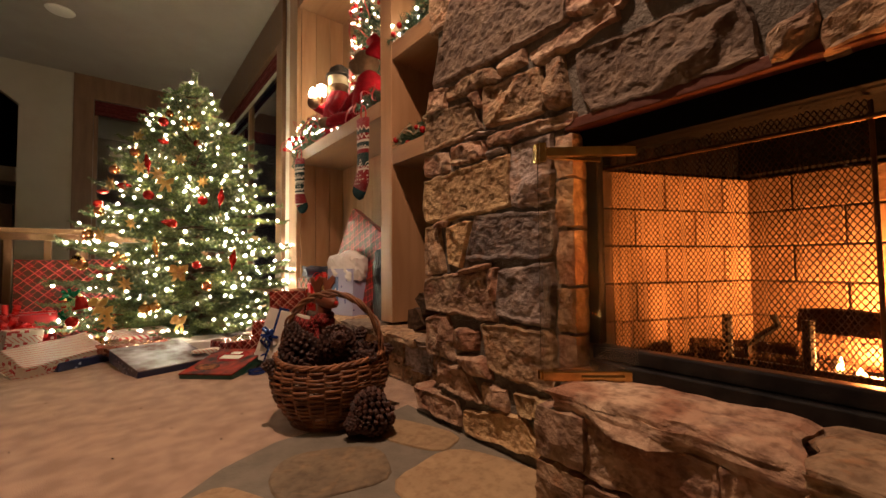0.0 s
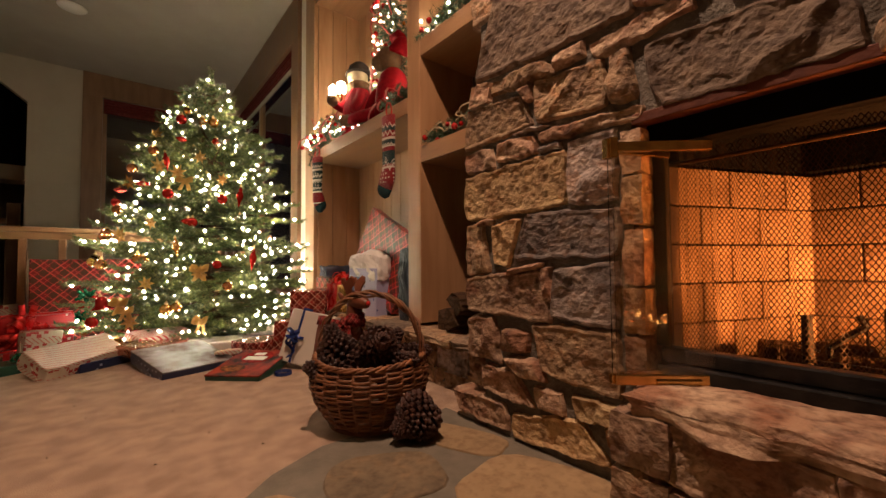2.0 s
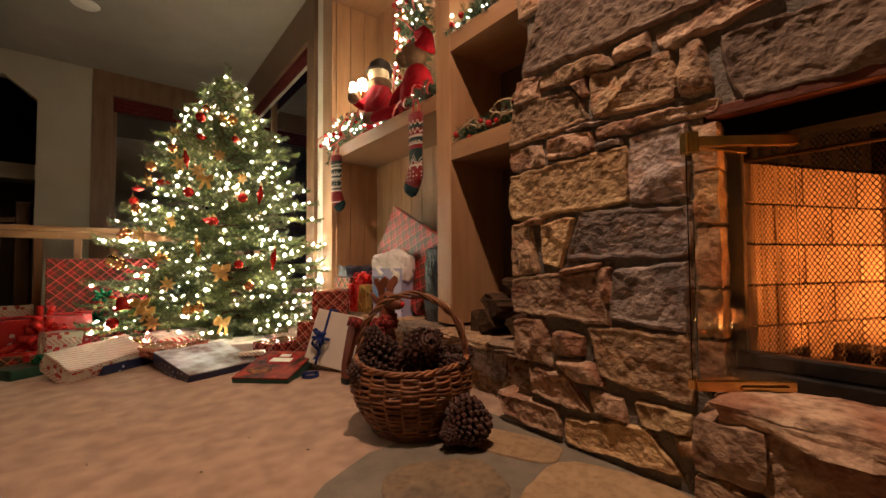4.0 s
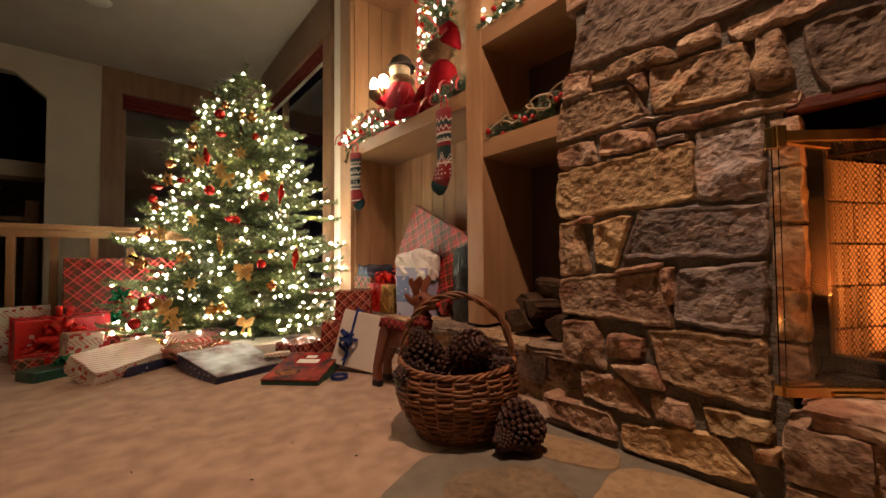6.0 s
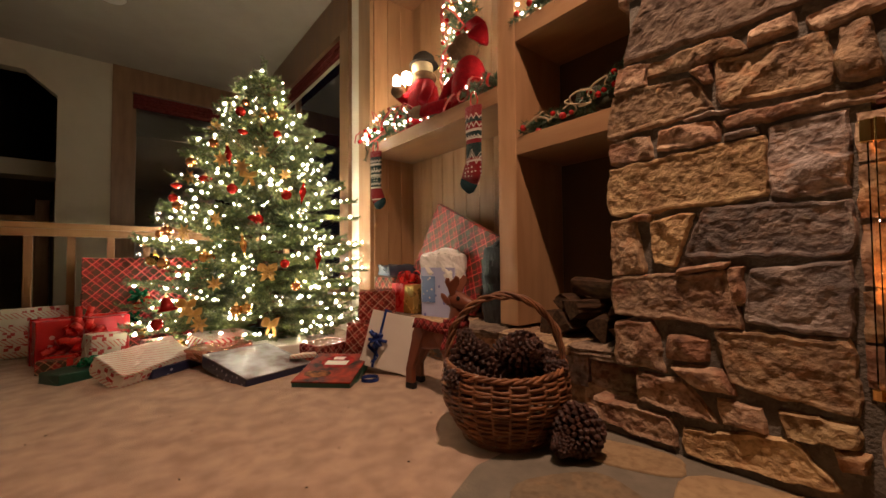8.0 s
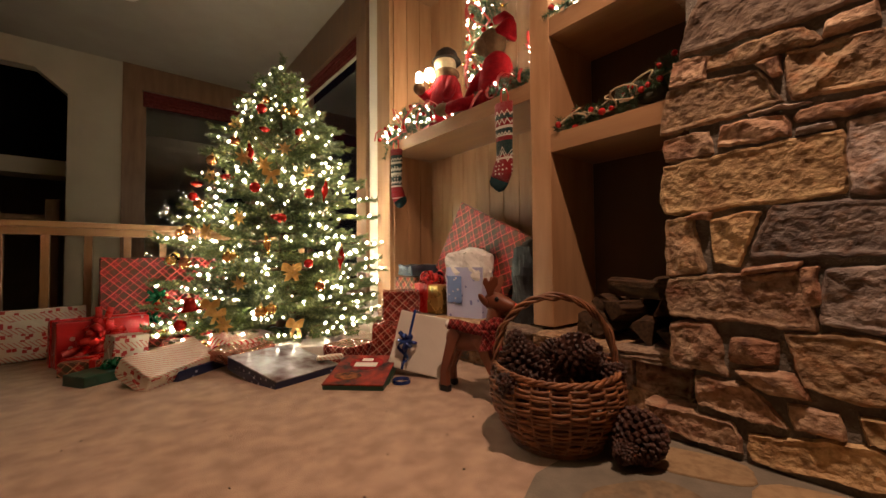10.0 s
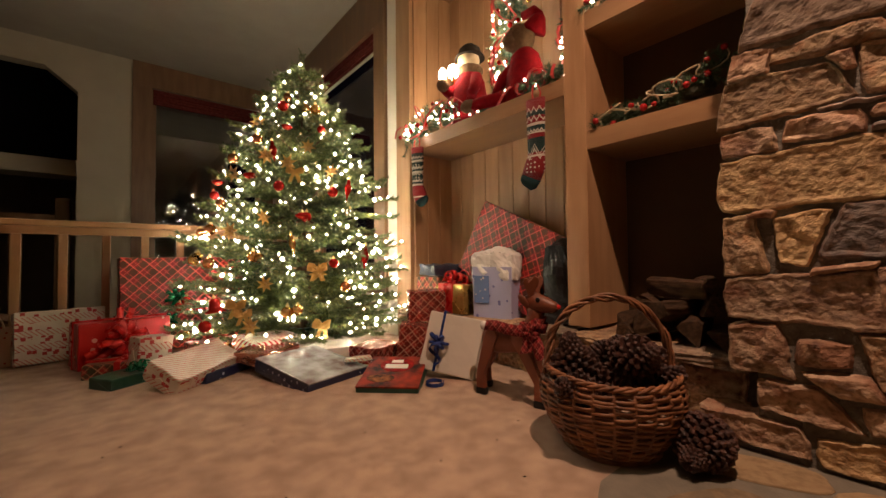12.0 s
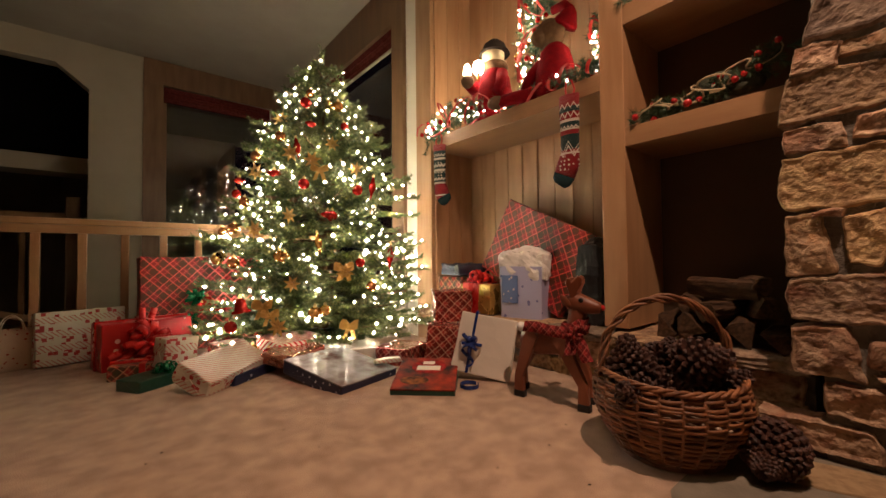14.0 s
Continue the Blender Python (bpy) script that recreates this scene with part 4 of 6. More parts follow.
tree = thing("christmas_tree", (TREE_X, TREE_Y, 0), "tall lit Christmas tree of green fir with warm white lights", "christmas tree")
part("trunk", rod(bmesh.new(), (0, 0, 0.0), (0, 0, 2.10), 0.045, 0.008, 12), TRUNK, tree)
rs = random.Random(21)
bm_limbs, twigs, perches = bmesh.new(), [], []
h, k = 0.09, 0
while h < 2.10:
    R = reach(h)
    count = max(5, int(5 + 10 * R))
    for i in range(count):
        k += 1
        a = 2 * math.pi * (i + rs.random() * 0.75) / count + k * 0.37
        L = R * rs.choice((0.62, 0.82, 0.95, 1.0, 1.06, 1.14)) * rs.uniform(0.94, 1.04)
        hh = h + rs.uniform(-0.035, 0.035)
        lift, sag = 0.16 * L * rs.uniform(0.3, 1.6), 0.10 * L
        out = Vector((math.cos(a), math.sin(a), 0))
        flat = Vector((-out.y, out.x, 0))

        def limb(s):
            return out * (L * s) + Vector((0, 0, max(hh - sag * s + lift * s * s, 0.04)))

        tube(bm_limbs, [limb(s) for s in (0, 0.35, 0.7, 1.0)], 0.007, 5, 0.25)
        n = max(4, int(L / 0.036))
        for j in range(n):
            s = 0.16 + 0.84 * (j + 0.5) / n
            p = limb(s)
            for sgn in (-1, 1):
                ln = (0.045 + 0.17 * (1 - s) * min(1, L / 0.4)) * rs.uniform(0.7, 1.2)
                d = (out * rs.uniform(0.7, 1.0) + flat * sgn * rs.uniform(0.55, 0.95) + Vector((0, 0, rs.uniform(-0.12, 0.22)))).normalized()
                q = p + d * ln
                q.z = max(q.z, 0.03)
                twigs.append((*p, *q))
                if ln > 0.10:
                    for f in (0.45, 0.75):
                        c = p + (q - p) * f
                        e = c + (d + out * 0.5 - flat * sgn * 0.55).normalized() * ln * 0.42
                        twigs.append((*c, e.x, e.y, max(e.z, 0.03)))
            if s > 0.62:
                perches.append(p + flat * rs.uniform(-0.06, 0.06) + Vector((0, 0, rs.uniform(-0.004, 0.024))))
        twigs.append((*limb(0.75), *limb(1.0)))
        twigs.append((*limb(1.0), *(limb(1.0) + out * 0.04 + Vector((0, 0, 0.02)))))
    h += 0.065 if h < 1.4 else 0.052
for j in range(14):
    twigs.append((0, 0, 2.02 + 0.014 * j, 0.025 * math.cos(j * 2.2), 0.025 * math.sin(j * 2.2), 2.08 + 0.014 * j))
part("branchwork", bm_limbs, TRUNK, tree)
crown = new("crown", mesh_of_triangles("crown", needles(twigs, 34, 0.025, 0.0044, 3), FIR))
crown.parent = tree
tagged(crown, "dense green fir needles")
stand = thing("tree_stand", (TREE_X, TREE_Y, 0), "low dark green metal tree stand under the branches", "tree stand")
part("bowl", lathe(bmesh.new(), [(0.17, 0.0), (0.18, 0.02), (0.11, 0.05), (0.09, 0.12), (0.085, 0.125)], 20), shader("stand_green", (0.02, 0.06, 0.03), 0.4), stand)


def on_tree(s, z, deep=0.97):
    """A place on the side of the crown that faces the room: s to the side of the trunk, z up."""
    r = reach(z) * deep
    f = math.sqrt(max(r * r - s * s, 0.0004))
    return Vector((TREE_X + 0.771 * s - 0.637 * f, TREE_Y - 0.637 * s - 0.771 * f, z))


bm = bmesh.new()
rs = random.Random(4)
rs.shuffle(perches)
taken = []
for p in perches:
    gap = 0.03 if rs.random() < 0.4 else 0.065
    if len(taken) < 700 and all((p - q).length > gap for q in taken):
        taken.append(p)
for p in taken:
    bmesh.ops.create_icosphere(bm, subdivisions=1, radius=rs.choice((0.005, 0.006, 0.0075, 0.009, 0.011)), matrix=Matrix.Translation(p + Vector((TREE_X, TREE_Y, 0))))
tagged(part("tree_string_lights", bm, BULB, None, "", True), "hundreds of small warm white fairy lights on the tree", "string lights", "", "stuff")

# ---- ornaments ----
RED_FOIL = shader("red_glass", (0.42, 0.018, 0.015), 0.14, 0.55, (0.55, 0.04, 0.03), 12, 4)
GOLD = shader("gold_glass", (0.75, 0.42, 0.13), 0.16, 0.9, (0.85, 0.55, 0.2), 14, 4)
COPPER = shader("copper_glass", (0.55, 0.22, 0.10), 0.14, 0.9, (0.70, 0.36, 0.16), 14, 4)
GOLD_CLOTH = shader("gold_fabric", (0.50, 0.28, 0.07), 0.45, 0.35, (0.66, 0.40, 0.12), 25, 5, 0.3, 120)
CLEAR = glass_shader("clear_ornament_glass")
CAP = shader("ornament_cap", (0.7, 0.5, 0.2), 0.3, 1.0)
meshes = {
    "ball": lambda: mesh_of("shell", ball(bmesh.new(), (0, 0, 0), 0.032, u=20, v=14), RED_FOIL, True),
    "disc": lambda: mesh_of("shell", lathe(bmesh.new(), [(0.002, -0.024), (0.02, -0.018), (0.036, -0.006), (0.042, 0.0), (0.036, 0.007), (0.02, 0.016), (0.004, 0.022)], 20), RED_FOIL, True),
    "finial": lambda: mesh_of("shell", lathe(bmesh.new(), [(0.001, -0.085), (0.008, -0.05), (0.021, -0.018), (0.024, 0.0), (0.018, 0.02), (0.011, 0.028), (0.013, 0.04), (0.005, 0.055), (0.003, 0.062)], 14), RED_FOIL, True),
    "bell": lambda: mesh_of("shell", lathe(bmesh.new(), [(0.050, -0.035), (0.048, -0.028), (0.033, -0.018), (0.028, 0.01), (0.026, 0.025), (0.014, 0.038), (0.003, 0.042)], 20), RED_FOIL, True),
}
made = {k: f() for k, f in meshes.items()}
cap_mesh = mesh_of("cap", lathe(bmesh.new(), [(0.009, 0), (0.009, 0.008), (0.004, 0.012), (0.002, 0.02)], 10), CAP, True)


def recoloured(me, material):
    c = me.copy()
    c.materials[0] = material
    return c


made["gold_ball"], made["copper_ball"], made["clear_ball"] = (recoloured(made["ball"], m) for m in (GOLD, COPPER, CLEAR))
made["gold_finial"] = recoloured(made["finial"], GOLD)
made["gold_disc"] = recoloured(made["disc"], GOLD)
bm = bmesh.new()
for ring, count, ln, tilt in ((0, 7, 0.058, 0.25), (1, 6, 0.040, 0.7)):
    for i in range(count):
        a = 2 * math.pi * (i + 0.5 * ring) / count
        m = pose(0, 0, 0, 0, 0, math.degrees(a)) @ pose(0, 0, 0, 0, -math.degrees(tilt))
        pt = [(0, 0, 0), (ln * 0.4, ln * 0.20, 0.006), (ln, 0, 0.0), (ln * 0.4, -ln * 0.20, 0.006), (ln * 0.45, 0, -0.004)]
        v = [bm.verts.new(m @ Vector(p)) for p in pt]
        w = [bm.verts.new(m @ (Vector(p) + Vector((0, 0, 0.002)))) for p in pt]
        for q in (v[::-1], w):
            bm.faces.new((q[0], q[1], q[4])), bm.faces.new((q[1], q[2], q[4])), bm.faces.new((q[2], q[3], q[4])), bm.faces.new((q[3], q[0], q[4]))
        for x, y in ((0, 1), (1, 2), (2, 3), (3, 0)):
            bm.faces.new((v[x], v[y], w[y], w[x]))
ball(bm, (0, 0, 0.008), 0.010, u=8, v=6)
made["gold_flower"] = mesh_of("petals", bm, GOLD_CLOTH)
bm = bmesh.new()
for sgn in (-1, 1):
    loop = [(0, 0, 0), (sgn * 0.025, 0.014, 0.018), (sgn * 0.05, 0.01, 0.022), (sgn * 0.055, -0.004, 0.004), (sgn * 0.03, -0.008, -0.004), (0, 0, 0)]
    ribbon_strip(bm, loop, (0, 0.4, 1), 0.028)
    ribbon_strip(bm, [(0, 0, 0), (sgn * 0.018, 0.01, -0.03), (sgn * 0.03, 0.0, -0.07)], (1, 0, 0.2), 0.024)
ball(bm, (0, 0.004, 0), 0.012, u=8, v=6)
made["gold_bow"] = mesh_of("loops", bm, GOLD_CLOTH)
LABELS = {"ball": "shiny red glass ball ornament on the tree", "disc": "flat red glass top ornament on the tree", "finial": "long red glass finial ornament on the tree",
          "bell": "red glass bell ornament on the tree", "gold_ball": "shiny gold glass ball ornament on the tree", "copper_ball": "copper glass ball ornament on the tree",
          "clear_ball": "clear glass ball ornament on the tree", "gold_finial": "long gold glass finial ornament on the tree", "gold_disc": "flat gold glass ornament on the tree",
          "gold_flower": "gold fabric poinsettia ornament on the tree", "gold_bow": "gold ribbon bow ornament on the tree"}
face_room = pose(0, 0, 0, 90, 0, -39.5)


def ornament(kind, px, py, size=1.0):
    """px, py: to the side of the trunk and up, on a picture of the tree 1000 high."""
    p = on_tree((px - 508) / 267, 0.615 - (py - 460) / 278, 0.98)
    soft = kind in ("gold_flower", "gold_bow")
    ob = thing("ornament", p, LABELS[kind], "ornament", "tree ornaments")
    turn = face_room @ pose(0, 0, 0, rs.uniform(-14, 14), rs.uniform(-14, 14), rs.uniform(0, 360)) if soft and kind == "gold_flower" else (pose(0, 0, 0, 0, 0, -39.5 + rs.uniform(-20, 20)) if soft else pose(0, 0, 0, rs.uniform(-8, 8), rs.uniform(-8, 8)))
    ob.matrix_world = Matrix.Translation(p) @ turn @ Matrix.Scale(size, 4)
    o = new("petals" if soft else "shell", made[kind])
    o.parent = ob
    if not soft:
        c = new("cap", cap_mesh)
        c.parent = ob
        c.location = (0, 0, {"ball": 0.030, "disc": 0.020, "finial": 0.060, "bell": 0.040}.get(kind.split("_")[-1], 0.03))


for kind, spots in (
    ("disc", ((525, 212), (475, 307), (392, 308), (479, 602), (566, 380))),
    ("ball", ((392, 334), (526, 327), (578, 210), (606, 333), (508, 163), (572, 382), (617, 461), (330, 538), (308, 532), (430, 560))),
    ("finial", ((508, 258), (627, 322), (659, 448))),
    ("bell", ((445, 527),)),
    ("copper_ball", ((475, 235), (429, 268), (365, 402), (405, 400), (421, 354), (635, 501), (419, 459), (512, 141))),
    ("gold_ball", ((562, 165), (500, 449), (510, 452), (558, 538), (572, 535), (372, 453), (360, 586), (451, 602), (545, 165))),
    ("clear_ball", ((551, 235), (633, 370), (360, 455), (383, 448), (579, 290))),
    ("gold_finial", ((556, 427),)),
    ("gold_flower", ((602, 294), (510, 382), (524, 493), (598, 477), (508, 558), (536, 284), (455, 405), (500, 270), (440, 300), (563, 250), (470, 200))),
    ("gold_bow", ((481, 527), (606, 562), (494, 540), (595, 470), (548, 300))),
):
    for px, py in spots:
        ornament(kind, px, py, rs.uniform(0.85, 1.12))


# ---- garlands ----
BERRY = shader("red_berries", (0.35, 0.012, 0.012), 0.25)
RIBBON_RED = shader("red_ribbon", (0.38, 0.02, 0.016), 0.4, 0.1, (0.5, 0.04, 0.03), 30, 4, 0.2, 200)
RAFFIA = shader("pale_vine", (0.50, 0.40, 0.25), 0.7, 0, (0.36, 0.27, 0.16), 20, 5)


def garland(place, points, thick, label, bulbs=0, berries=0, ribbon=True, vine=False, seed=1, density=190, glow=BULB_COOL):
    g = thing("garland", place, label, "garland", "garlands on the shelves")
    rs = random.Random(seed)
    pts = [Vector(p) for p in points]
    seg = [(b - a).length for a, b in zip(pts, pts[1:])]
    total = sum(seg)

    def along(s):
        d = s * total
        for k, ln in enumerate(seg):
            if d <= ln or k == len(seg) - 1:
                return pts[k].lerp(pts[k + 1], min(d / max(ln, 1e-6), 1))
            d -= ln

    tw = []
    for i in range(int(total * density)):
        p = along(rs.random())
        d = Vector((rs.gauss(0, 1), rs.gauss(0, 1), rs.gauss(0, 0.8))).normalized()
        tw.append((*(p + d * thick * 0.15), *(p + d * thick * rs.uniform(0.6, 1.15))))
    o = new("greenery", mesh_of_triangles("greenery", needles(tw, 40, 0.036, 0.0046, seed), GARLAND))
    o.parent = g
    part("stem", tube(bmesh.new(), pts, 0.006, 6), WIRE, g)
    if bulbs:
        bm = bmesh.new()
        for i in range(bulbs):
            d = Vector((rs.gauss(0, 1) - 0.8, rs.gauss(0, 1), rs.gauss(0, 1))).normalized()
            d.z = max(d.z, -0.25)
            bmesh.ops.create_icosphere(bm, subdivisions=1, radius=rs.choice((0.0045, 0.006, 0.009)), matrix=Matrix.Translation(along(rs.random()) + d * thick * 0.85))
        tagged(part("fairy_lights", bm, glow, g, "lit warm white fairy lights", True), kind="stuff")
    for i in range(berries):
        d = Vector((rs.gauss(0, 1) - 0.9, rs.gauss(0, 1), rs.gauss(0, 1))).normalized()
        part("berry", ball(bmesh.new(), along((i + rs.random()) / berries) + d * thick * 0.9, rs.uniform(0.010, 0.018), u=10, v=7), GOLD if i % 3 == 1 and berries > 20 else BERRY, g, smooth=True)
    if ribbon:
        bm = bmesh.new()
        line = []
        for i in range(int(total * 40) + 8):
            s = i / (int(total * 40) + 7)
            t = s * total * 26
            line.append(along(s) + Vector((-abs(math.cos(t)) * thick - 0.01, 0.5 * thick * math.sin(t), thick * 0.8 * math.sin(t * 1.3))))
        ribbon_strip(bm, line, (0.1, 1, 0.5), 0.022)
        part("ribbon", bm, RIBBON_RED, g, "red ribbon wound through the greenery")
    if vine:
        for j in range(4):
            ph = rs.uniform(0, 6)
            line = [along(min(1, i / 44)) + Vector((-thick * (0.7 + 0.4 * math.sin(i * 0.5 + ph)), 0.03 * math.sin(i * 0.8 + ph), thick * (0.35 + 0.55 * math.sin(i * 0.45 + 2 * ph)))) for i in range(8 * j, 8 * j + 20)]
            if len(line) > 3:
                part("vine", tube(bmesh.new(), line, 0.005, 6, 0.6), RAFFIA, g, "pale curled vine")
    return g


SHELF_Z = 1.574
garland((0, 0, 0), [(1.25, 3.47, SHELF_Z - 0.01), (1.27, 3.36, SHELF_Z + 0.05), (1.29, 3.22, SHELF_Z + 0.12), (1.33, 3.06, SHELF_Z + 0.10), (1.35, 2.85, SHELF_Z + 0.05)], 0.12, "lit evergreen garland with red ribbon along the shelf", 60, 14, seed=11, density=260)
garland((0, 0, 0), [(1.34, 2.85, SHELF_Z + 0.045), (1.33, 2.6, SHELF_Z + 0.04), (1.31, 2.38, SHELF_Z + 0.045), (1.31, 2.10, SHELF_Z + 0.07)], 0.06, "thin evergreen garland with red ribbon on the shelf edge", 8, 10, seed=12)
garland((0, 0, 0), [(1.52, 2.66, SHELF_Z + 0.02), (1.52, 2.66, 1.95), (1.50, 2.62, 2.3), (1.50, 2.63, 2.6), (1.50, 2.60, 2.84)], 0.155, "upright lit garland with red and gold decorations", 110, 46, seed=13, density=230)
garland((0, 0, 0), [(1.50, 2.13, SHELF_Z + 0.08), (1.50, 2.16, 1.80), (1.52, 2.2, 1.98)], 0.09, "short lit garland bunch behind the shelf post", 26, 10, seed=14)
garland((0, 0, 0), [(1.31, 1.93, 1.91), (1.31, 1.80, 1.92), (1.30, 1.66, 1.93), (1.30, 1.46, 1.94)], 0.075, "lit evergreen garland on the upper niche shelf", 14, 5, False, seed=15)
garland((0, 0, 0), [(1.31, 1.92, 1.285), (1.33, 1.78, 1.30), (1.34, 1.62, 1.32), (1.34, 1.45, 1.37), (1.33, 1.37, 1.42)], 0.058, "dark evergreen garland with berries and pale vines in the niche", 0, 16, False, True, seed=16, density=150)
for y, z in ((1.60, 1.40), (1.50, 1.37)):
    pc = part("bird_figurine", rock((0.07, 0.12, 0.075), int(y * 100), 0.10, 4, 0.3), shader("dark_moss", (0.02, 0.03, 0.015), 0.8, 0, (0.05, 0.05, 0.03), 30, 5, 0.5, 80))
    pc.location = (1.38, y, z - 0.02)
    tagged(pc, "small dark mossy decoration in the niche garland", "decoration")


# ---- wrapping papers ----
def pattern_shader(name, base, kind, colours, k=10.0, rough=0.35, metal=0.0, bump=0.25):
    """Printed paper: 'plaid' crossing diagonal lines, 'stripes', 'patches' of small printed motifs, or 'dots'."""
    m = shader(name, base, rough, metal, bump=bump, bump_scale=16)
    n, l = m.node_tree.nodes, m.node_tree.links
    b = n["Principled BSDF"]
    co = n.new("ShaderNodeTexCoord")
    sep = n.new("ShaderNodeSeparateXYZ")
    l.new(co.outputs["Object"], sep.inputs[0])

    def calc(op, a, c):
        q = n.new("ShaderNodeMath")
        q.operation = op
        for slot, val in ((0, a), (1, c)):
            if isinstance(val, (int, float)):
                q.inputs[slot].default_value = val
            elif val is not None:
                l.new(val, q.inputs[slot])
        return q.outputs[0]

    def over(under, colour, mask):
        x = n.new("ShaderNodeMix")
        x.data_type = "RGBA"
        if isinstance(under, tuple):
            x.inputs["A"].default_value = (*under, 1)
        else:
            l.new(under, x.inputs["A"])
        x.inputs["B"].default_value = (*colour, 1)
        l.new(mask, x.inputs["Factor"])
        return x.outputs["Result"]

    xy = calc("ADD", sep.outputs[0], sep.outputs[1])
    p = calc("MULTIPLY", calc("ADD", xy, sep.outputs[2]), k)
    q = calc("MULTIPLY", calc("SUBTRACT", xy, sep.outputs[2]), k)
    out = base
    if kind == "plaid":
        for c, wide, shift in ((colours[0], 0.40, 0.0), (colours[1], 0.075, 0.55), (colours[1], 0.03, 0.16)):
            for line in (p, q):
                out = over(out, c, calc("MULTIPLY", calc("LESS_THAN", calc("FRACT", calc("ADD", line, shift), None), wide), 0.8 if wide > 0.2 else 0.8))
    elif kind == "stripes":
        out = over(out, colours[0], calc("LESS_THAN", calc("FRACT", calc("MULTIPLY", p, 2), None), 0.45))
    elif kind == "patches":
        row = calc("FRACT", calc("MULTIPLY", sep.outputs[2], k * 0.9), None)
        band = calc("LESS_THAN", row, 0.42)
        stripes = calc("LESS_THAN", calc("FRACT", calc("MULTIPLY", p, 3.2), None), 0.34)
        out = over(out, colours[1], calc("MULTIPLY", calc("MULTIPLY", band, stripes), 0.75))
        vo = n.new("ShaderNodeTexVoronoi")
        vo.distance = "CHEBYCHEV"
        vo.inputs["Scale"].default_value = k * 2.3
        l.new(co.outputs["Object"], vo.inputs["Vector"])
        out = over(out, colours[0], calc("MULTIPLY", calc("LESS_THAN", vo.outputs["Distance"], 0.31), calc("GREATER_THAN", row, 0.42)))
    else:
        vo = n.new("ShaderNodeTexVoronoi")
        vo.inputs["Scale"].default_value = k * 2.2
        l.new(co.outputs["Object"], vo.inputs["Vector"])
        out = over(out, colours[0], calc("LESS_THAN", vo.outputs["Distance"], 0.20))
    if isinstance(out, tuple):
        b.inputs["Base Color"].default_value = (*out, 1)
    else:
        l.new(out, b.inputs["Base Color"])
    return m


PLAID = pattern_shader("red_plaid_paper", (0.36, 0.022, 0.022), "plaid", [(0.045, 0.045, 0.02), (0.62, 0.34, 0.18)], 11)
PLAID_BIG = pattern_shader("red_plaid_paper_large", (0.26, 0.012, 0.014), "plaid", [(0.085, 0.035, 0.016), (0.80, 0.12, 0.09)], 9)
PLAID_FOIL = pattern_shader("red_plaid_foil", (0.50, 0.07, 0.055), "plaid", [(0.20, 0.035, 0.03), (0.78, 0.50, 0.36)], 13, 0.16, 0.55, 0.9)
PRINT = pattern_shader("white_printed_paper", (0.62, 0.56, 0.46), "patches", [(0.42, 0.03, 0.03), (0.50, 0.10, 0.08)], 13)
STRIPE = pattern_shader("red_striped_paper", (0.66, 0.58, 0.48), "stripes", [(0.45, 0.03, 0.03)], 14)
SNOW = pattern_shader("red_snowflake_paper", (0.46, 0.010, 0.012), "dots", [(0.70, 0.50, 0.46)], 7, 0.3)
STARS = pattern_shader("navy_star_paper", (0.012, 0.018, 0.06), "dots", [(0.45, 0.48, 0.60)], 12, 0.3)
BAG_STARS = pattern_shader("pale_blue_star_bag", (0.42, 0.42, 0.62), "dots", [(0.14, 0.14, 0.36)], 9, 0.45)
GOLD_DOTS = pattern_shader("pale_dotted_bag", (0.62, 0.46, 0.36), "dots", [(0.42, 0.06, 0.05)], 16, 0.5)
GREEN_BOX = shader("dark_green_card", (0.008, 0.05, 0.03), 0.4, 0, (0.012, 0.065, 0.04), 12, 4)
WHITE_BOX = shader("glossy_white_paper", (0.66, 0.60, 0.52), 0.2, 0, (0.70, 0.64, 0.56), 5, 4, 0.12, 10)
FOIL = shader("crumpled_copper_foil", (0.66, 0.40, 0.28), 0.2, 0.8, (0.55, 0.16, 0.11), 10, 5, 1.0, 24)
PICTURE = shader("wintry_printed_lid", (0.40, 0.39, 0.41), 0.22, 0, (0.10, 0.055, 0.05), 8, 7, 0.05, 12)
PICTURE_RED = shader("festive_printed_lid", (0.016, 0.009, 0.008), 0.75, 0, (0.34, 0.035, 0.015), 12, 6)
for lid_paper in (PICTURE, PICTURE_RED):
    lid_paper.node_tree.nodes["Principled BSDF"].inputs["Specular IOR Level"].default_value = 0.15
RED_BOW = shader("glossy_red_ribbon", (0.52, 0.012, 0.012), 0.28, 0.15, (0.62, 0.03, 0.025), 20, 3)
GREEN_BOW = shader("glossy_green_ribbon", (0.01, 0.16, 0.07), 0.25, 0.3, (0.02, 0.22, 0.10), 20, 3)
BLUE_BOW = shader("glossy_blue_ribbon", (0.012, 0.03, 0.16), 0.2, 0.4, (0.03, 0.06, 0.26), 20, 3)
TISSUE = shader("white_tissue", (0.72, 0.68, 0.64), 0.9, 0, (0.78, 0.74, 0.70), 6, 4, 0.3, 30)
GOLD_PAPER = shader("gold_paper", (0.55, 0.34, 0.09), 0.28, 0.6, (0.65, 0.42, 0.14), 9, 4, 0.2, 20)
NAVY = shader("navy_paper", (0.02, 0.03, 0.055), 0.35, 0, (0.04, 0.055, 0.09), 10, 4, 0.4, 18)
CORD = shader("paper_cord", (0.62, 0.50, 0.36), 0.8)


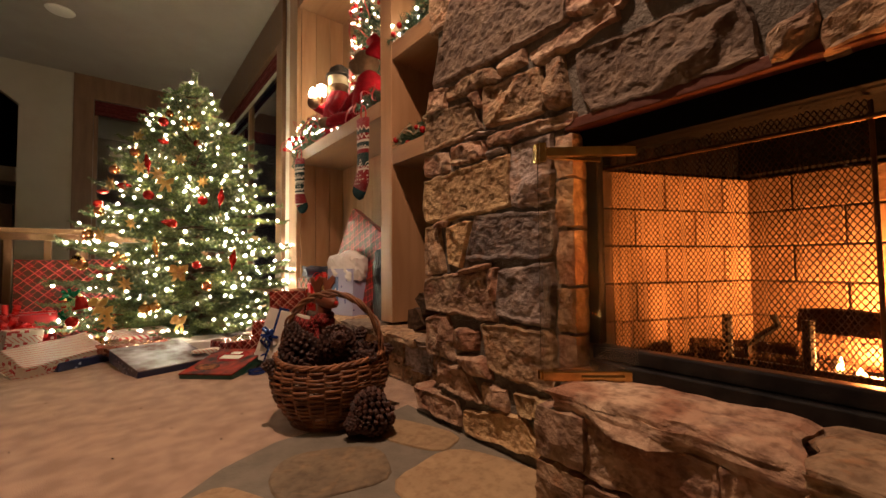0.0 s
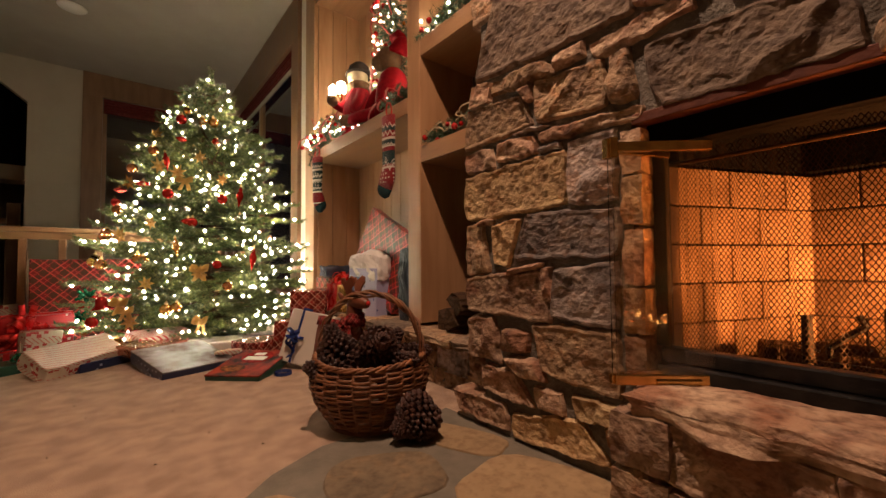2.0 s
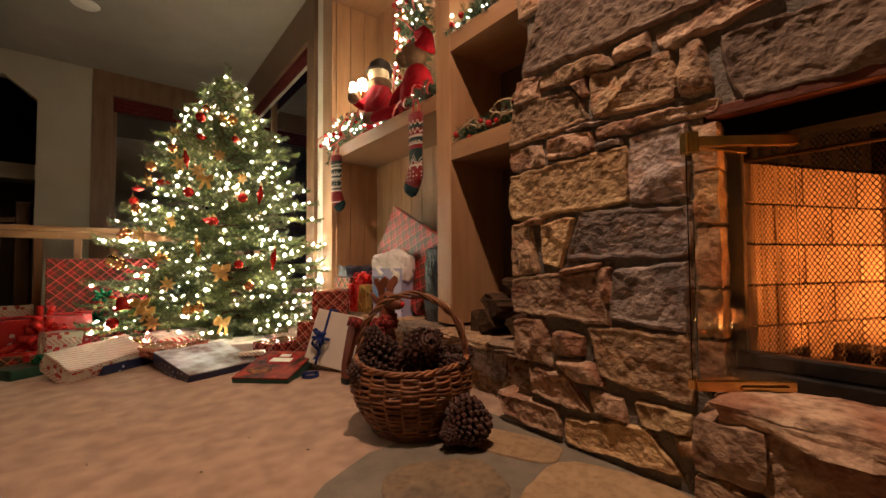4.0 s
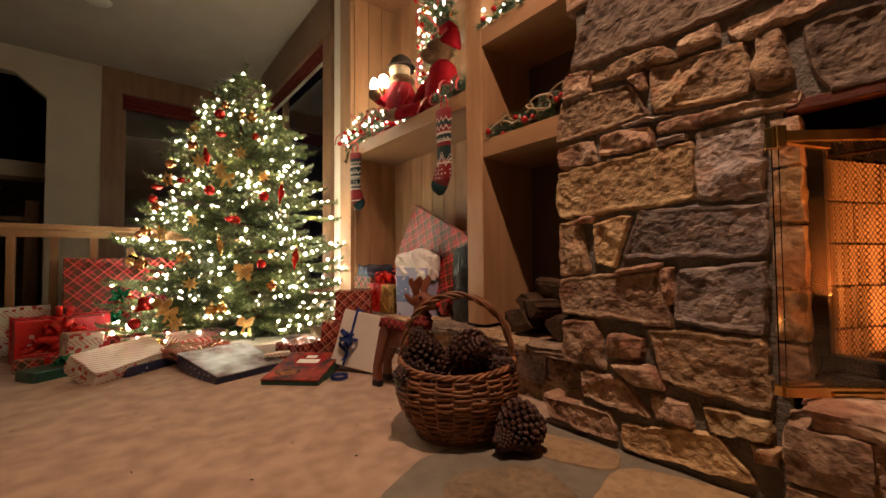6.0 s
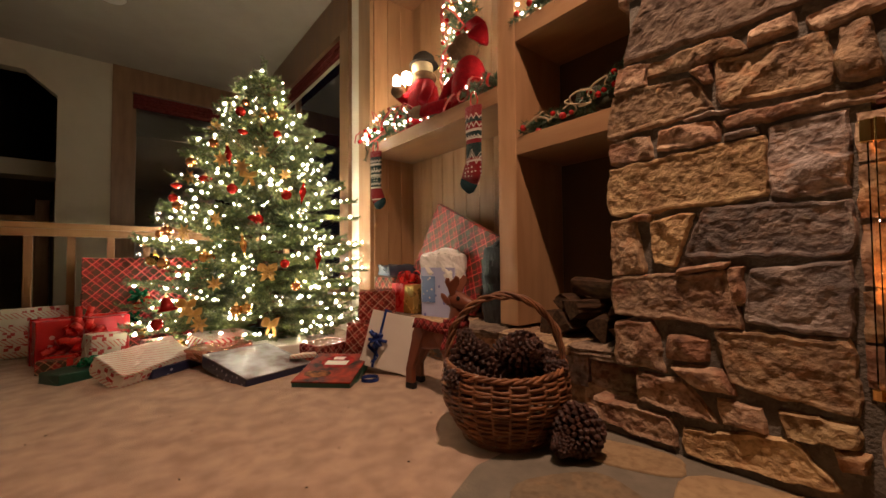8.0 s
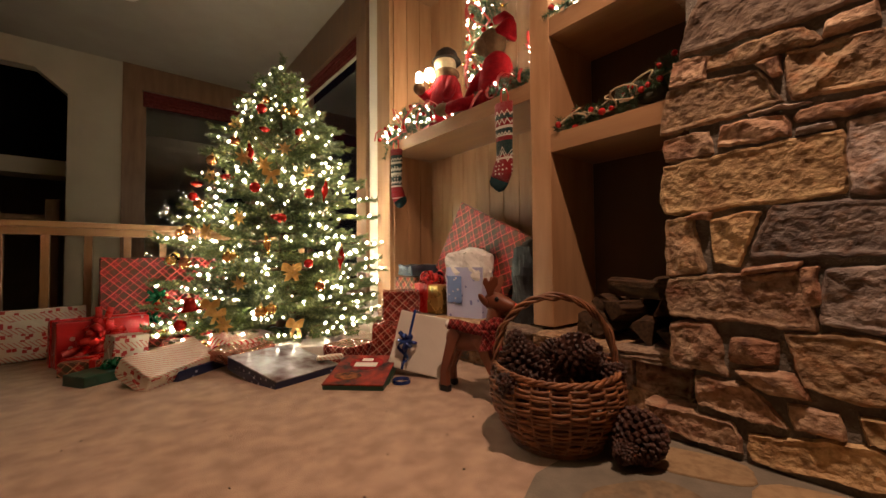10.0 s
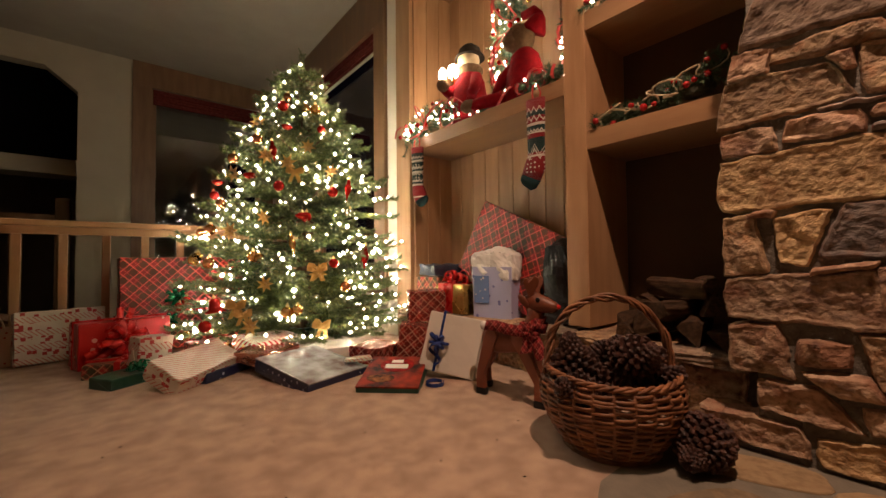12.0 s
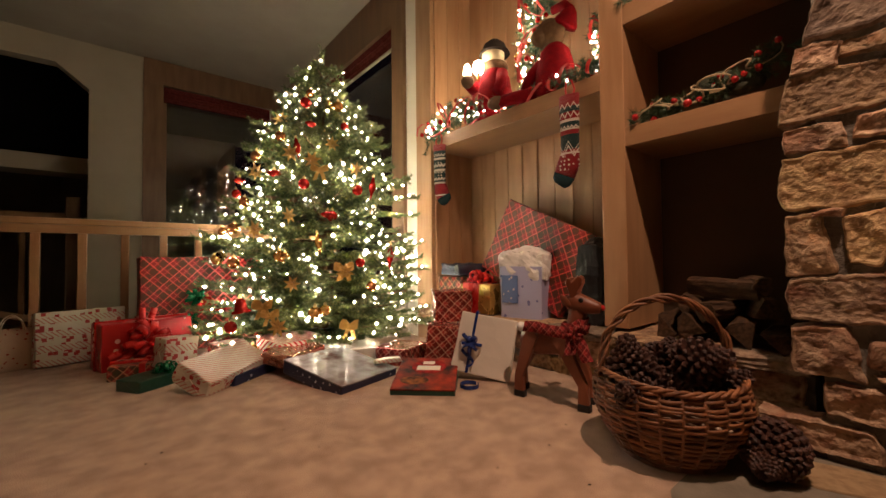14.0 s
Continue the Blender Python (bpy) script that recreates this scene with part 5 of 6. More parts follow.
def bow(parent, place, r, material, loops=11, tails=2, label="", turn=(0, 0, 0)):
    """A ribbon bow: a knot with its loops and tails."""
    m = pose(*place, *turn)
    knot = part("bow", ball(bmesh.new(), m @ Vector((0, 0, r * 0.1)), r * 0.16, u=10, v=7), material, parent, label, True)
    rq = random.Random(int(r * 1000) + loops)
    for i in range(loops):
        a, up = 2.4 * i, 0.15 + 0.8 * i / loops
        out = Vector((math.cos(a) * math.cos(up), math.sin(a) * math.cos(up), math.sin(up)))
        flat = Vector((-math.sin(a), math.cos(a), 0))
        top = out.cross(flat)
        ln = r * rq.uniform(0.8, 1.15)
        loop = [m @ (out * ln * math.sin(q / 2) ** 0.8 + top * ln * 0.30 * math.sin(q)) for q in [2 * math.pi * t / 14 for t in range(15)]]
        part("loop", ribbon_strip(bmesh.new(), loop, m.to_3x3() @ (flat + top * rq.uniform(-0.4, 0.4)), r * 0.30), material, knot, "", True)
    for i in range(tails):
        a = 1.3 + 2.2 * i
        line = [m @ Vector((math.cos(a) * r * s, math.sin(a) * r * s, 0.12 * r * math.sin(s * 5) + 0.01)) for s in (0, 0.4, 0.8, 1.2, 1.6)]
        part("ribbon_tail", ribbon_strip(bmesh.new(), line, m.to_3x3() @ Vector((-math.sin(a), math.cos(a), 0)), r * 0.28), material, knot, "", True)
    return knot


def gift(name, place, size, turn, paper, label, tilt=(0, 0), band=None, lid=None, lid_h=0.0, bev=0.006, dent=0.006):
    """A wrapped box that stands on its base centre: softly dented paper, folded ends, perhaps a ribbon or a printed lid."""
    g = thing(name, place, label, "gift", "gifts round the tree", turn=(tilt[0], tilt[1], turn))
    w, d, h = size
    bm = bmesh.new()
    bmesh.ops.create_cube(bm, size=1.0, matrix=Matrix.Translation((0, 0, h / 2)) @ Matrix.Diagonal((w, d, h, 1)))
    bmesh.ops.bevel(bm, geom=list(bm.edges), offset=bev, segments=2, affect="EDGES", profile=0.5)
    bmesh.ops.subdivide_edges(bm, edges=[e for e in bm.edges if e.calc_length() > 0.05], cuts=5, use_grid_fill=True)
    o = Vector((place[0] * 7, place[1] * 5, 2))
    for v in bm.verts:
        if v.co.z > 0.004:
            v.co += Vector((noise.noise(v.co * 12 + o), noise.noise(v.co * 12 + o * 2), noise.noise(v.co * 12 + o * 3))) * dent
    part("wrapped_box", bm, paper, g)
    for sgn in (-1, 1):
        fold = bmesh.new()
        x = sgn * (w / 2 + 0.0015)
        pt = [(x, -d * 0.46, h * 0.04), (x, d * 0.46, h * 0.04), (x + sgn * 0.0005, 0, h * 0.62)]
        v = [fold.verts.new(p) for p in pt] + [fold.verts.new(Vector(p) + Vector((sgn * 0.003, 0, 0))) for p in pt]
        fold.faces.new(v[:3]), fold.faces.new(v[3:])
        for i in range(3):
            fold.faces.new((v[i], v[(i + 1) % 3], v[3 + (i + 1) % 3], v[3 + i]))
        part("end_fold", fold, paper, g)
    if lid:
        part("lid", box(bmesh.new(), (-w / 2 - 0.002, -d / 2 - 0.002, h - lid_h), (w / 2 + 0.002, d / 2 + 0.002, h + 0.004), 0.003), lid, g, "printed picture lid")
    if band:
        part("ribbon", box(bmesh.new(), (-0.014, -d / 2 - 0.004 - dent, -0.0), (0.014, d / 2 + 0.004 + dent, h + 0.004 + dent), 0.002), band, g)
        part("ribbon", box(bmesh.new(), (-w / 2 - 0.004 - dent, -0.014, -0.0), (w / 2 + 0.004 + dent, 0.014, h + 0.006 + dent), 0.002), band, g)
    return g


def gift_bag(place, size, turn, paper, label, tissue=True, handle=CORD):
    g = thing("gift_bag", place, label, "gift bag", "gift bags", turn=(0, 0, turn))
    w, d, h = size
    bm = bmesh.new()
    lo = [(-w / 2, -d / 2), (w / 2, -d / 2), (w / 2, d / 2), (-w / 2, d / 2)]
    rings = [[bm.verts.new((x * f, y * f, z)) for x, y in lo] for f, z in ((1, 0), (1.02, h * 0.5), (1.04, h), (1.01, h), (0.98, 0.01))]
    for a, b in zip(rings, rings[1:]):
        for i in range(4):
            bm.faces.new((a[i], a[(i + 1) % 4], b[(i + 1) % 4], b[i]))
    bm.faces.new(rings[0][::-1]), bm.faces.new(rings[-1])
    part("bag", bm, paper, g)
    if tissue:
        for k in range(3):
            q = rock((w * 0.55, d * 0.9, 0.16), int(place[1] * 50) + k, 0.28, 6, 0.6)
            t = part("tissue", q, TISSUE, g, "crumpled white tissue paper")
            t.location = (w * (k - 1) * 0.28, 0, h + 0.005 + 0.02 * (k == 1))
    if handle:
        for y in (-d / 2 * 1.04, d / 2 * 1.04):
            part("handle", tube(bmesh.new(), [(-w * 0.25 * math.cos(a), y, h - 0.01 + 0.09 * math.sin(a)) for a in [math.pi * i / 10 for i in range(11)]], 0.003, 6), handle, g)
    return g


# along the railing
gift_bag((-1.11, 4.50, 0), (0.20, 0.10, 0.235), 12, GOLD_DOTS, "pale paper gift bag with red dots and cord handles", False)
gift("wrapped_gift", (-0.80, 4.47, 0), (0.43, 0.11, 0.325), 14, PRINT, "wide white gift with small red printed motifs", (-9, 0))
g = gift("wrapped_gift", (-0.50, 4.17, 0), (0.46, 0.22, 0.27), 14, SNOW, "bright red gift with white snowflakes and a big bow", band=RED_BOW)
bow(g, (-0.02, -0.11, 0.15), 0.125, RED_BOW, 15, 6, "large glossy red bow", (72, 0, 0))
g = gift("wrapped_gift", (-0.12, 4.46, 0), (0.80, 0.20, 0.66), 3, PLAID_BIG, "very large red plaid gift leaning on the railing", (-3, 0))
bow(g, (-0.08, -0.12, 0.36), 0.075, GREEN_BOW, 12, 0, "glossy green bow", (90, 0, 0))
bow(g, (-0.12, -0.13, 0.21), 0.06, GREEN_BOW, 9, 0, "glossy green bow", (90, 0, 0))
bow(g, (0.06, -0.13, 0.30), 0.06, RED_BOW, 9, 0, "glossy red bow", (90, 0, 0))
# front left heap
g = gift("wrapped_gift", (-0.46, 3.58, 0), (0.30, 0.17, 0.055), 32, GREEN_BOX, "flat dark green gift box with a green bow")
bow(g, (0.02, -0.02, 0.06), 0.06, GREEN_BOW, 9, 2)
gift("wrapped_gift", (-0.50, 3.83, 0), (0.30, 0.20, 0.075), -12, PLAID, "dark red plaid gift in the heap", band=RED_BOW)
gift("wrapped_gift", (-0.20, 3.385, 0.032), (0.42, 0.20, 0.10), 36, PRINT, "long white gift with red printed motifs, tilted", (26, -4), dent=0.015)
gift("wrapped_gift", (-0.38, 3.68, 0.055), (0.17, 0.12, 0.16), 20, PRINT, "small white gift with a printed motif", (0, 4))
gift("wrapped_gift", (0.0, 3.46, 0), (0.52, 0.14, 0.052), 36, STARS, "flat navy gift with white stars below other gifts")
gift("wrapped_gift", (0.02, 3.78, 0), (0.40, 0.24, 0.13), 10, PLAID, "red plaid gift under the tree")
gift("wrapped_gift", (0.17, 3.42, 0.055), (0.34, 0.20, 0.055), 30, FOIL, "crumpled copper and red foil gift", (8, 0), dent=0.022)
gift("wrapped_gift", (0.22, 3.62, 0), (0.34, 0.22, 0.15), 20, STRIPE, "red and white striped gift under the tree", (6, 0))
gift("wrapped_gift", (0.22, 3.16, 0), (0.13, 0.08, 0.06), 40, PRINT, "small white printed gift between two boxes")
# picture boxes in front
gift("gift_box", (0.30, 3.06, 0), (0.385, 0.46, 0.070), 16, STARS, "flat navy starred box with a wintry picture lid", (8, 0), lid=PICTURE, lid_h=0.004, dent=0.0015)
red_box = gift("gift_box", (0.585, 2.66, 0), (0.30, 0.36, 0.055), -44, GREEN_BOX, "flat dark green box with a red festive picture lid", (9, 0), lid=PICTURE_RED, lid_h=0.004, dent=0.0015)
PRINT_RED, PRINT_GOLD = shader("printed_red", (0.36, 0.012, 0.012), 0.85, 0, (0.10, 0.008, 0.008), 34, 6), shader("printed_amber", (0.34, 0.10, 0.025), 0.85, 0, (0.03, 0.014, 0.010), 26, 6)
for name, lo, hi, m in (("printed_patch", (-0.085, -0.015, 0.0575), (0.095, 0.150, 0.0605), PRINT_RED), ("printed_patch", (-0.12, -0.13, 0.0575), (0.02, -0.05, 0.0603), PRINT_GOLD), ("printed_label", (-0.055, 0.02, 0.0605), (0.065, 0.07, 0.0625), WHITE_PAINT), ("printed_patch", (-0.03, 0.09, 0.0605), (0.03, 0.125, 0.0622), WHITE_PAINT)):
    bm = lathe(bmesh.new(), [(0.5, 0.0), (0.5, 1.0)], 22, Matrix.Translation(((lo[0] + hi[0]) / 2, (lo[1] + hi[1]) / 2, lo[2])) @ Matrix.Diagonal((hi[0] - lo[0], hi[1] - lo[1], hi[2] - lo[2], 1))) if m is not WHITE_PAINT else box(bmesh.new(), lo, hi, 0.0006)
    part(name, bm, m, red_box, "plain printed shape on the lid")
gift("wrapped_gift", (0.52, 2.93, 0.066), (0.14, 0.05, 0.022), -20, PRINT, "small flat printed gift on the navy box")
gift("wrapped_gift", (0.52, 3.36, 0), (0.34, 0.26, 0.09), -12, WHITE_BOX, "flat pale gift under the tree")
gift("wrapped_gift", (0.74, 3.12, 0), (0.26, 0.22, 0.10), 25, PLAID_FOIL, "shiny red foil gift under the branches")
# heap beside the alcove
gift("wrapped_gift", (0.93, 2.92, 0), (0.27, 0.20, 0.225), -38, PLAID_FOIL, "shiny red plaid foil gift", (0, 6))
gift("wrapped_gift", (1.06, 3.02, 0.235), (0.24, 0.17, 0.19), -30, PLAID_FOIL, "shiny red plaid foil gift on another gift", (4, 0), dent=0.012)
g = gift("wrapped_gift", (0.83, 2.53, 0.018), (0.30, 0.075, 0.31), -56, WHITE_BOX, "glossy white gift standing on edge with blue ribbon", (-15, 9), dent=0.003)
part("ribbon", box(bmesh.new(), (-0.075, -0.0415, 0.0), (-0.060, 0.040, 0.325), 0.002), BLUE_BOW, g, "blue curling ribbon")
bow(g, (-0.07, -0.06, 0.15), 0.055, BLUE_BOW, 7, 0, "blue ribbon bow", (90, 0, 0))
bm = bmesh.new()
ribbon_strip(bm, [(-0.07 + 0.035 * math.cos(a * 1.0), -0.075 - 0.02 * math.sin(a), 0.17 - 0.018 * a) for a in [0.5 * i for i in range(16)]], (0.2, 0.3, 1), 0.018)
part("ribbon_curl", bm, BLUE_BOW, g)
bm = bmesh.new()
ribbon_strip(bm, [(0.045 * math.cos(a), 0.045 * math.sin(a), 0.012) for a in [2 * math.pi * i / 20 for i in range(20)]], (0, 0, 1), 0.018)
curl = part("ribbon_curl", bm, BLUE_BOW)
curl.location = (0.70, 2.47, 0)
tagged(curl, "loose curl of shiny blue ribbon on the carpet", "ribbon")
# in the alcove
LEDGE_Z = 0.262
big = gift("wrapped_gift", (1.46, 2.78, LEDGE_Z + 0.015), (0.06, 0.73, 0.52), 0, PLAID_BIG, "very large flat red plaid gift leaning in the alcove", dent=0.008)
big.matrix_world = Matrix.Translation((1.455, 2.645, 0.655)) @ pose(0, 0, 0, 0, 9, 0) @ pose(0, 0, 0, 24, 0, 0) @ Matrix.Translation((0, 0, -0.26))
g = gift("wrapped_gift", (1.315, 2.97, LEDGE_Z), (0.20, 0.26, 0.195), 6, GOLD_PAPER, "gold and red wrapped gift with a large red bow", band=None)
part("wrap", box(bmesh.new(), (-0.106, -0.035, 0.001), (0.106, 0.10, 0.203), 0.004), RED_BOW, g, "broad shiny red band")
bow(g, (0.0, 0.02, 0.20), 0.105, RED_BOW, 12, 3, "large shiny red bow")
gift("wrapped_gift", (1.36, 3.25, LEDGE_Z), (0.24, 0.24, 0.24), 4, PLAID, "dark red and green plaid gift in the alcove")
gift("wrapped_gift", (1.38, 3.23, LEDGE_Z + 0.248), (0.26, 0.28, 0.08), -10, NAVY, "dark blue soft gift on top of another", dent=0.025)
bag = gift_bag((1.325, 2.62, LEDGE_Z), (0.27, 0.13, 0.315), -78, BAG_STARS, "pale blue starred gift bag with white tissue paper", True, None)
part("picture", box(bmesh.new(), (-0.125, -0.0735, 0.09), (-0.015, -0.0695, 0.26), 0.001), pattern_shader("printed_label", (0.10, 0.16, 0.36), "dots", [(0.62, 0.5, 0.5)], 12), bag, "blue printed picture panel")
bb = part("trash_bag", rock((0.20, 0.16, 0.46), 91, 0.12, 9, 0.6), shader("black_plastic", (0.006, 0.006, 0.007), 0.4, 0, (0.010, 0.010, 0.012), 8, 4, 0.8, 24))
bb.location = (1.42, 2.19, LEDGE_Z + 0.22)
tagged(bb, "black shiny plastic bag in the alcove corner", "bag")

# ---- stockings ----
RED_K, DARK_K, PALE_K = (0.20, 0.009, 0.012), (0.010, 0.030, 0.028), (0.55, 0.48, 0.40)


def knit_shader(name, rows, zigzags, dots):
    """Fair-isle knit by height: rows of (height, wool), pale zigzag lines of (height, depth, half width), a dotted stretch (from, to)."""
    m = shader(name, RED_K, 0.95, bump=0.8, bump_scale=240, sheen=0.2)
    n, l = m.node_tree.nodes, m.node_tree.links
    co, sep, r = n.new("ShaderNodeTexCoord"), n.new("ShaderNodeSeparateXYZ"), n.new("ShaderNodeValToRGB")
    l.new(co.outputs["Object"], sep.inputs[0])

    def calc(op, a, c):
        q = n.new("ShaderNodeMath")
        q.operation = op
        for slot, val in ((0, a), (1, c)):
            if isinstance(val, (int, float)):
                q.inputs[slot].default_value = val
            else:
                l.new(val, q.inputs[slot])
        return q.outputs[0]

    def over(under, mask):
        x = n.new("ShaderNodeMix")
        x.data_type = "RGBA"
        l.new(under, x.inputs["A"])
        x.inputs["B"].default_value = (*PALE_K, 1)
        l.new(mask, x.inputs["Factor"])
        return x.outputs["Result"]

    rg = n.new("ShaderNodeMapRange")
    rg.inputs[1].default_value, rg.inputs[2].default_value = -0.48, 0.0
    l.new(sep.outputs[2], rg.inputs[0])
    r.color_ramp.interpolation = "CONSTANT"
    e = r.color_ramp.elements
    while len(e) < len(rows):
        e.new(0.5)
    for k, (at, c) in enumerate(rows):
        e[k].position, e[k].color = at, (*c, 1)
    l.new(rg.outputs[0], r.inputs[0])
    colour, height = r.outputs[0], rg.outputs[0]
    for at, period, deep, half in zigzags:
        wave = calc("MULTIPLY", calc("PINGPONG", sep.outputs[1], period), deep)
        away = calc("ABSOLUTE", calc("SUBTRACT", calc("ADD", height, wave), at), 0.0)
        colour = over(colour, calc("LESS_THAN", away, half))
    vo = n.new("ShaderNodeTexVoronoi")
    vo.inputs["Scale"].default_value, vo.inputs["Randomness"].default_value = 42, 0.25
    l.new(co.outputs["Object"], vo.inputs["Vector"])
    spot = calc("LESS_THAN", vo.outputs["Distance"], 0.24)
    zone = calc("MULTIPLY", calc("GREATER_THAN", height, dots[0]), calc("LESS_THAN", height, dots[1]))
    colour = over(colour, calc("MULTIPLY", spot, zone))
    l.new(colour, n["Principled BSDF"].inputs["Base Color"])
    return m


KNIT = knit_shader("fair_isle_knit", [(0.0, RED_K), (0.33, PALE_K), (0.355, RED_K), (0.38, DARK_K), (0.55, RED_K), (0.60, PALE_K), (0.615, DARK_K), (0.69, PALE_K), (0.72, RED_K), (0.80, DARK_K), (0.86, RED_K)],
                   ((0.425, 0.03, 4.0, 0.013), (0.475, 0.03, 4.0, 0.007), (0.645, 0.010, 3.2, 0.010), (0.80, 0.016, 3.6, 0.012), (0.90, 0.016, 3.6, 0.010)), (0.13, 0.31))
KNIT_GREEN = knit_shader("green_knit", [(0.0, RED_K), (0.10, PALE_K), (0.12, RED_K), (0.19, PALE_K), (0.21, RED_K), (0.38, PALE_K), (0.41, DARK_K), (0.58, PALE_K), (0.61, DARK_K), (0.76, PALE_K), (0.79, DARK_K), (0.90, RED_K)],
                         ((0.48, 0.012, 3.2, 0.014), (0.55, 0.012, -3.2, 0.010), (0.69, 0.012, 3.2, 0.018), (0.85, 0.012, 3.2, 0.012)), (0.42, 0.76))
TOE = shader("dark_knit", (0.012, 0.028, 0.03), 0.95, bump=0.6, bump_scale=260)


def stocking(place, height, turn, knit, label):
    g = thing("stocking", place, label, "stocking", "hanging stockings", turn=(0, 0, turn))
    path = [(0, 0, 0), (0, 0, -0.25), (0, 0, -0.5), (0, 0.0, -0.66), (0, -0.02, -0.78), (0, -0.07, -0.90), (0, -0.11, -0.97), (0, -0.135, -1.0)]
    wide = [0.120, 0.116, 0.108, 0.108, 0.135, 0.128, 0.115, 0.075]
    def loft(i0, i1, k=1.0):
        bm, rings = bmesh.new(), []
        for i in range(i0, i1 + 1):
            x, y, z = path[i]
            nx = path[min(i + 1, len(path) - 1)]
            pv = path[max(i - 1, 0)]
            d = Vector((0, nx[1] - pv[1], nx[2] - pv[2])).normalized()
            s = Vector((0, -d.z, d.y))
            rings.append([bm.verts.new((Vector((x, y, z)) + s * wide[i] * k * math.cos(t) + Vector((1, 0, 0)) * wide[i] * 0.42 * k * math.sin(t)) * height) for t in [2 * math.pi * j / 18 for j in range(18)]])
        for a, b in zip(rings, rings[1:]):
            for j in range(18):
                bm.faces.new((a[j], a[(j + 1) % 18], b[(j + 1) % 18], b[j]))
        bm.faces.new(rings[0]), bm.faces.new(rings[-1])
        return bm
    part("leg", loft(0, 5), knit, g, "patterned red, white and dark knit", True)
    part("toe", loft(5, 7, 1.02), TOE, g, "dark knit toe", True)
    part("heel", ball(bmesh.new(), (0, 0.055 * height, -0.80 * height), 0.06 * height, (0.6, 0.7, 1)), TOE, g, "dark knit heel", True)
    part("hanging_loop", tube(bmesh.new(), [(0, 0.02, -0.02), (0.0, 0.03, 0.03), (0.0, 0.015, 0.078), (0.0, 0.0, 0.084), (0.0, -0.015, 0.078), (0, -0.02, 0.03), (0, -0.01, -0.02)], 0.005, 6), RIBBON_RED, g)
    return g


stocking((1.238, 2.235, 1.500), 0.475, 190, KNIT, "red and dark knitted stocking with white zigzags, hanging")
stocking((1.240, 3.345, 1.490), 0.44, 25, KNIT_GREEN, "dark green and red knitted stocking, hanging from the shelf")

# ---- figures on the shelf: plain shapes ----
COAT = shader("red_felt", (0.15, 0.002, 0.006), 0.95, 0, (0.20, 0.004, 0.008), 30, 4, 0.4, 240)
FUR = shader("brown_plush", (0.11, 0.065, 0.035), 1.0, 0, (0.15, 0.085, 0.045), 40, 5, 0.8, 220)
HAT = shader("dark_felt", (0.025, 0.018, 0.014), 0.95, bump=0.4, bump_scale=200)


def figure(place, turn, label, shapes):
    """One plain mesh from several plain solids; shapes: bmesh builder and material."""
    me = bpy.data.meshes.new("figurine")
    whole = bmesh.new()
    for k, (bm, mat) in enumerate(shapes):
        for f in bm.faces:
            f.material_index = k
            f.smooth = True
        tmp = bpy.data.meshes.new("piece")
        bm.to_mesh(tmp)
        bm.free()
        whole.from_mesh(tmp)
        bpy.data.meshes.remove(tmp)
        me.materials.append(mat)
    bmesh.ops.recalc_face_normals(whole, faces=whole.faces)
    whole.to_mesh(me)
    whole.free()
    ob = new("figurine", me)
    ob.matrix_world = pose(*place, 0, 0, turn)
    return tagged(ob, label, "figurine", "figures on the shelf")


def coat_body(h, r):
    return lathe(bmesh.new(), [(r, 0.0), (r * 1.02, h * 0.1), (r * 0.95, h * 0.5), (r * 0.8, h * 0.8), (r * 0.45, h)], 20)


arms = bmesh.new()
tube(arms, [(-0.02, 0.07, 0.24), (-0.07, 0.10, 0.19), (-0.12, 0.08, 0.20)], 0.033, 9, 0.8)
tube(arms, [(-0.02, -0.07, 0.24), (-0.06, -0.10, 0.17), (-0.09, -0.10, 0.12)], 0.033, 9, 0.8)
arms_fur = bmesh.new()
ball(arms_fur, (-0.135, 0.075, 0.215), 0.035)
ball(arms_fur, (0, 0, 0.30), 0.075, (1, 1, 0.5))
head = ball(bmesh.new(), (-0.01, 0, 0.355), 0.062, (1, 1, 1.05))
hat = lathe(bmesh.new(), [(0.085, 0.0), (0.08, 0.012), (0.066, 0.02), (0.06, 0.05), (0.03, 0.075), (0.005, 0.08)], 18, pose(0, 0, 0.372))
doll = figure((1.40, 2.92, SHELF_Z), 0, "small plain figure in a red felt coat and dark hat", [(coat_body(0.30, 0.10), COAT), (arms, COAT), (arms_fur, FUR), (head, RAFFIA), (hat, HAT)])
doll.scale = (1.28, 1.28, 1.3)
body = lathe(bmesh.new(), [(0.12, 0.0), (0.125, 0.06), (0.115, 0.18), (0.085, 0.29), (0.05, 0.33)], 20)
legs = bmesh.new()
tube(legs, [(-0.03, 0.06, 0.05), (-0.10, 0.12, 0.045), (-0.15, 0.22, 0.04), (-0.17, 0.29, 0.035)], 0.045, 9, 0.8)
tube(legs, [(-0.02, 0.08, 0.24), (-0.08, 0.12, 0.16), (-0.10, 0.15, 0.08)], 0.04, 9, 0.8)
hd = bmesh.new()
ball(hd, (-0.02, 0.02, 0.40), 0.088, (1.0, 1.05, 1.0))
ball(hd, (-0.07, 0.05, 0.375), 0.055, (1.1, 1.0, 0.9))
ball(hd, (-0.175, 0.32, 0.04), 0.05, (1, 1.3, 0.8))
cap_red = bmesh.new()
lathe(cap_red, [(0.072, 0.0), (0.075, 0.02), (0.06, 0.05), (0.04, 0.09), (0.02, 0.11)], 18, pose(0.01, -0.055, 0.42, 32, 0, 0))
tube(cap_red, [(0.01, -0.10, 0.50), (0.0, -0.07, 0.545), (0.0, 0.01, 0.55)], 0.032, 9, 0.8)
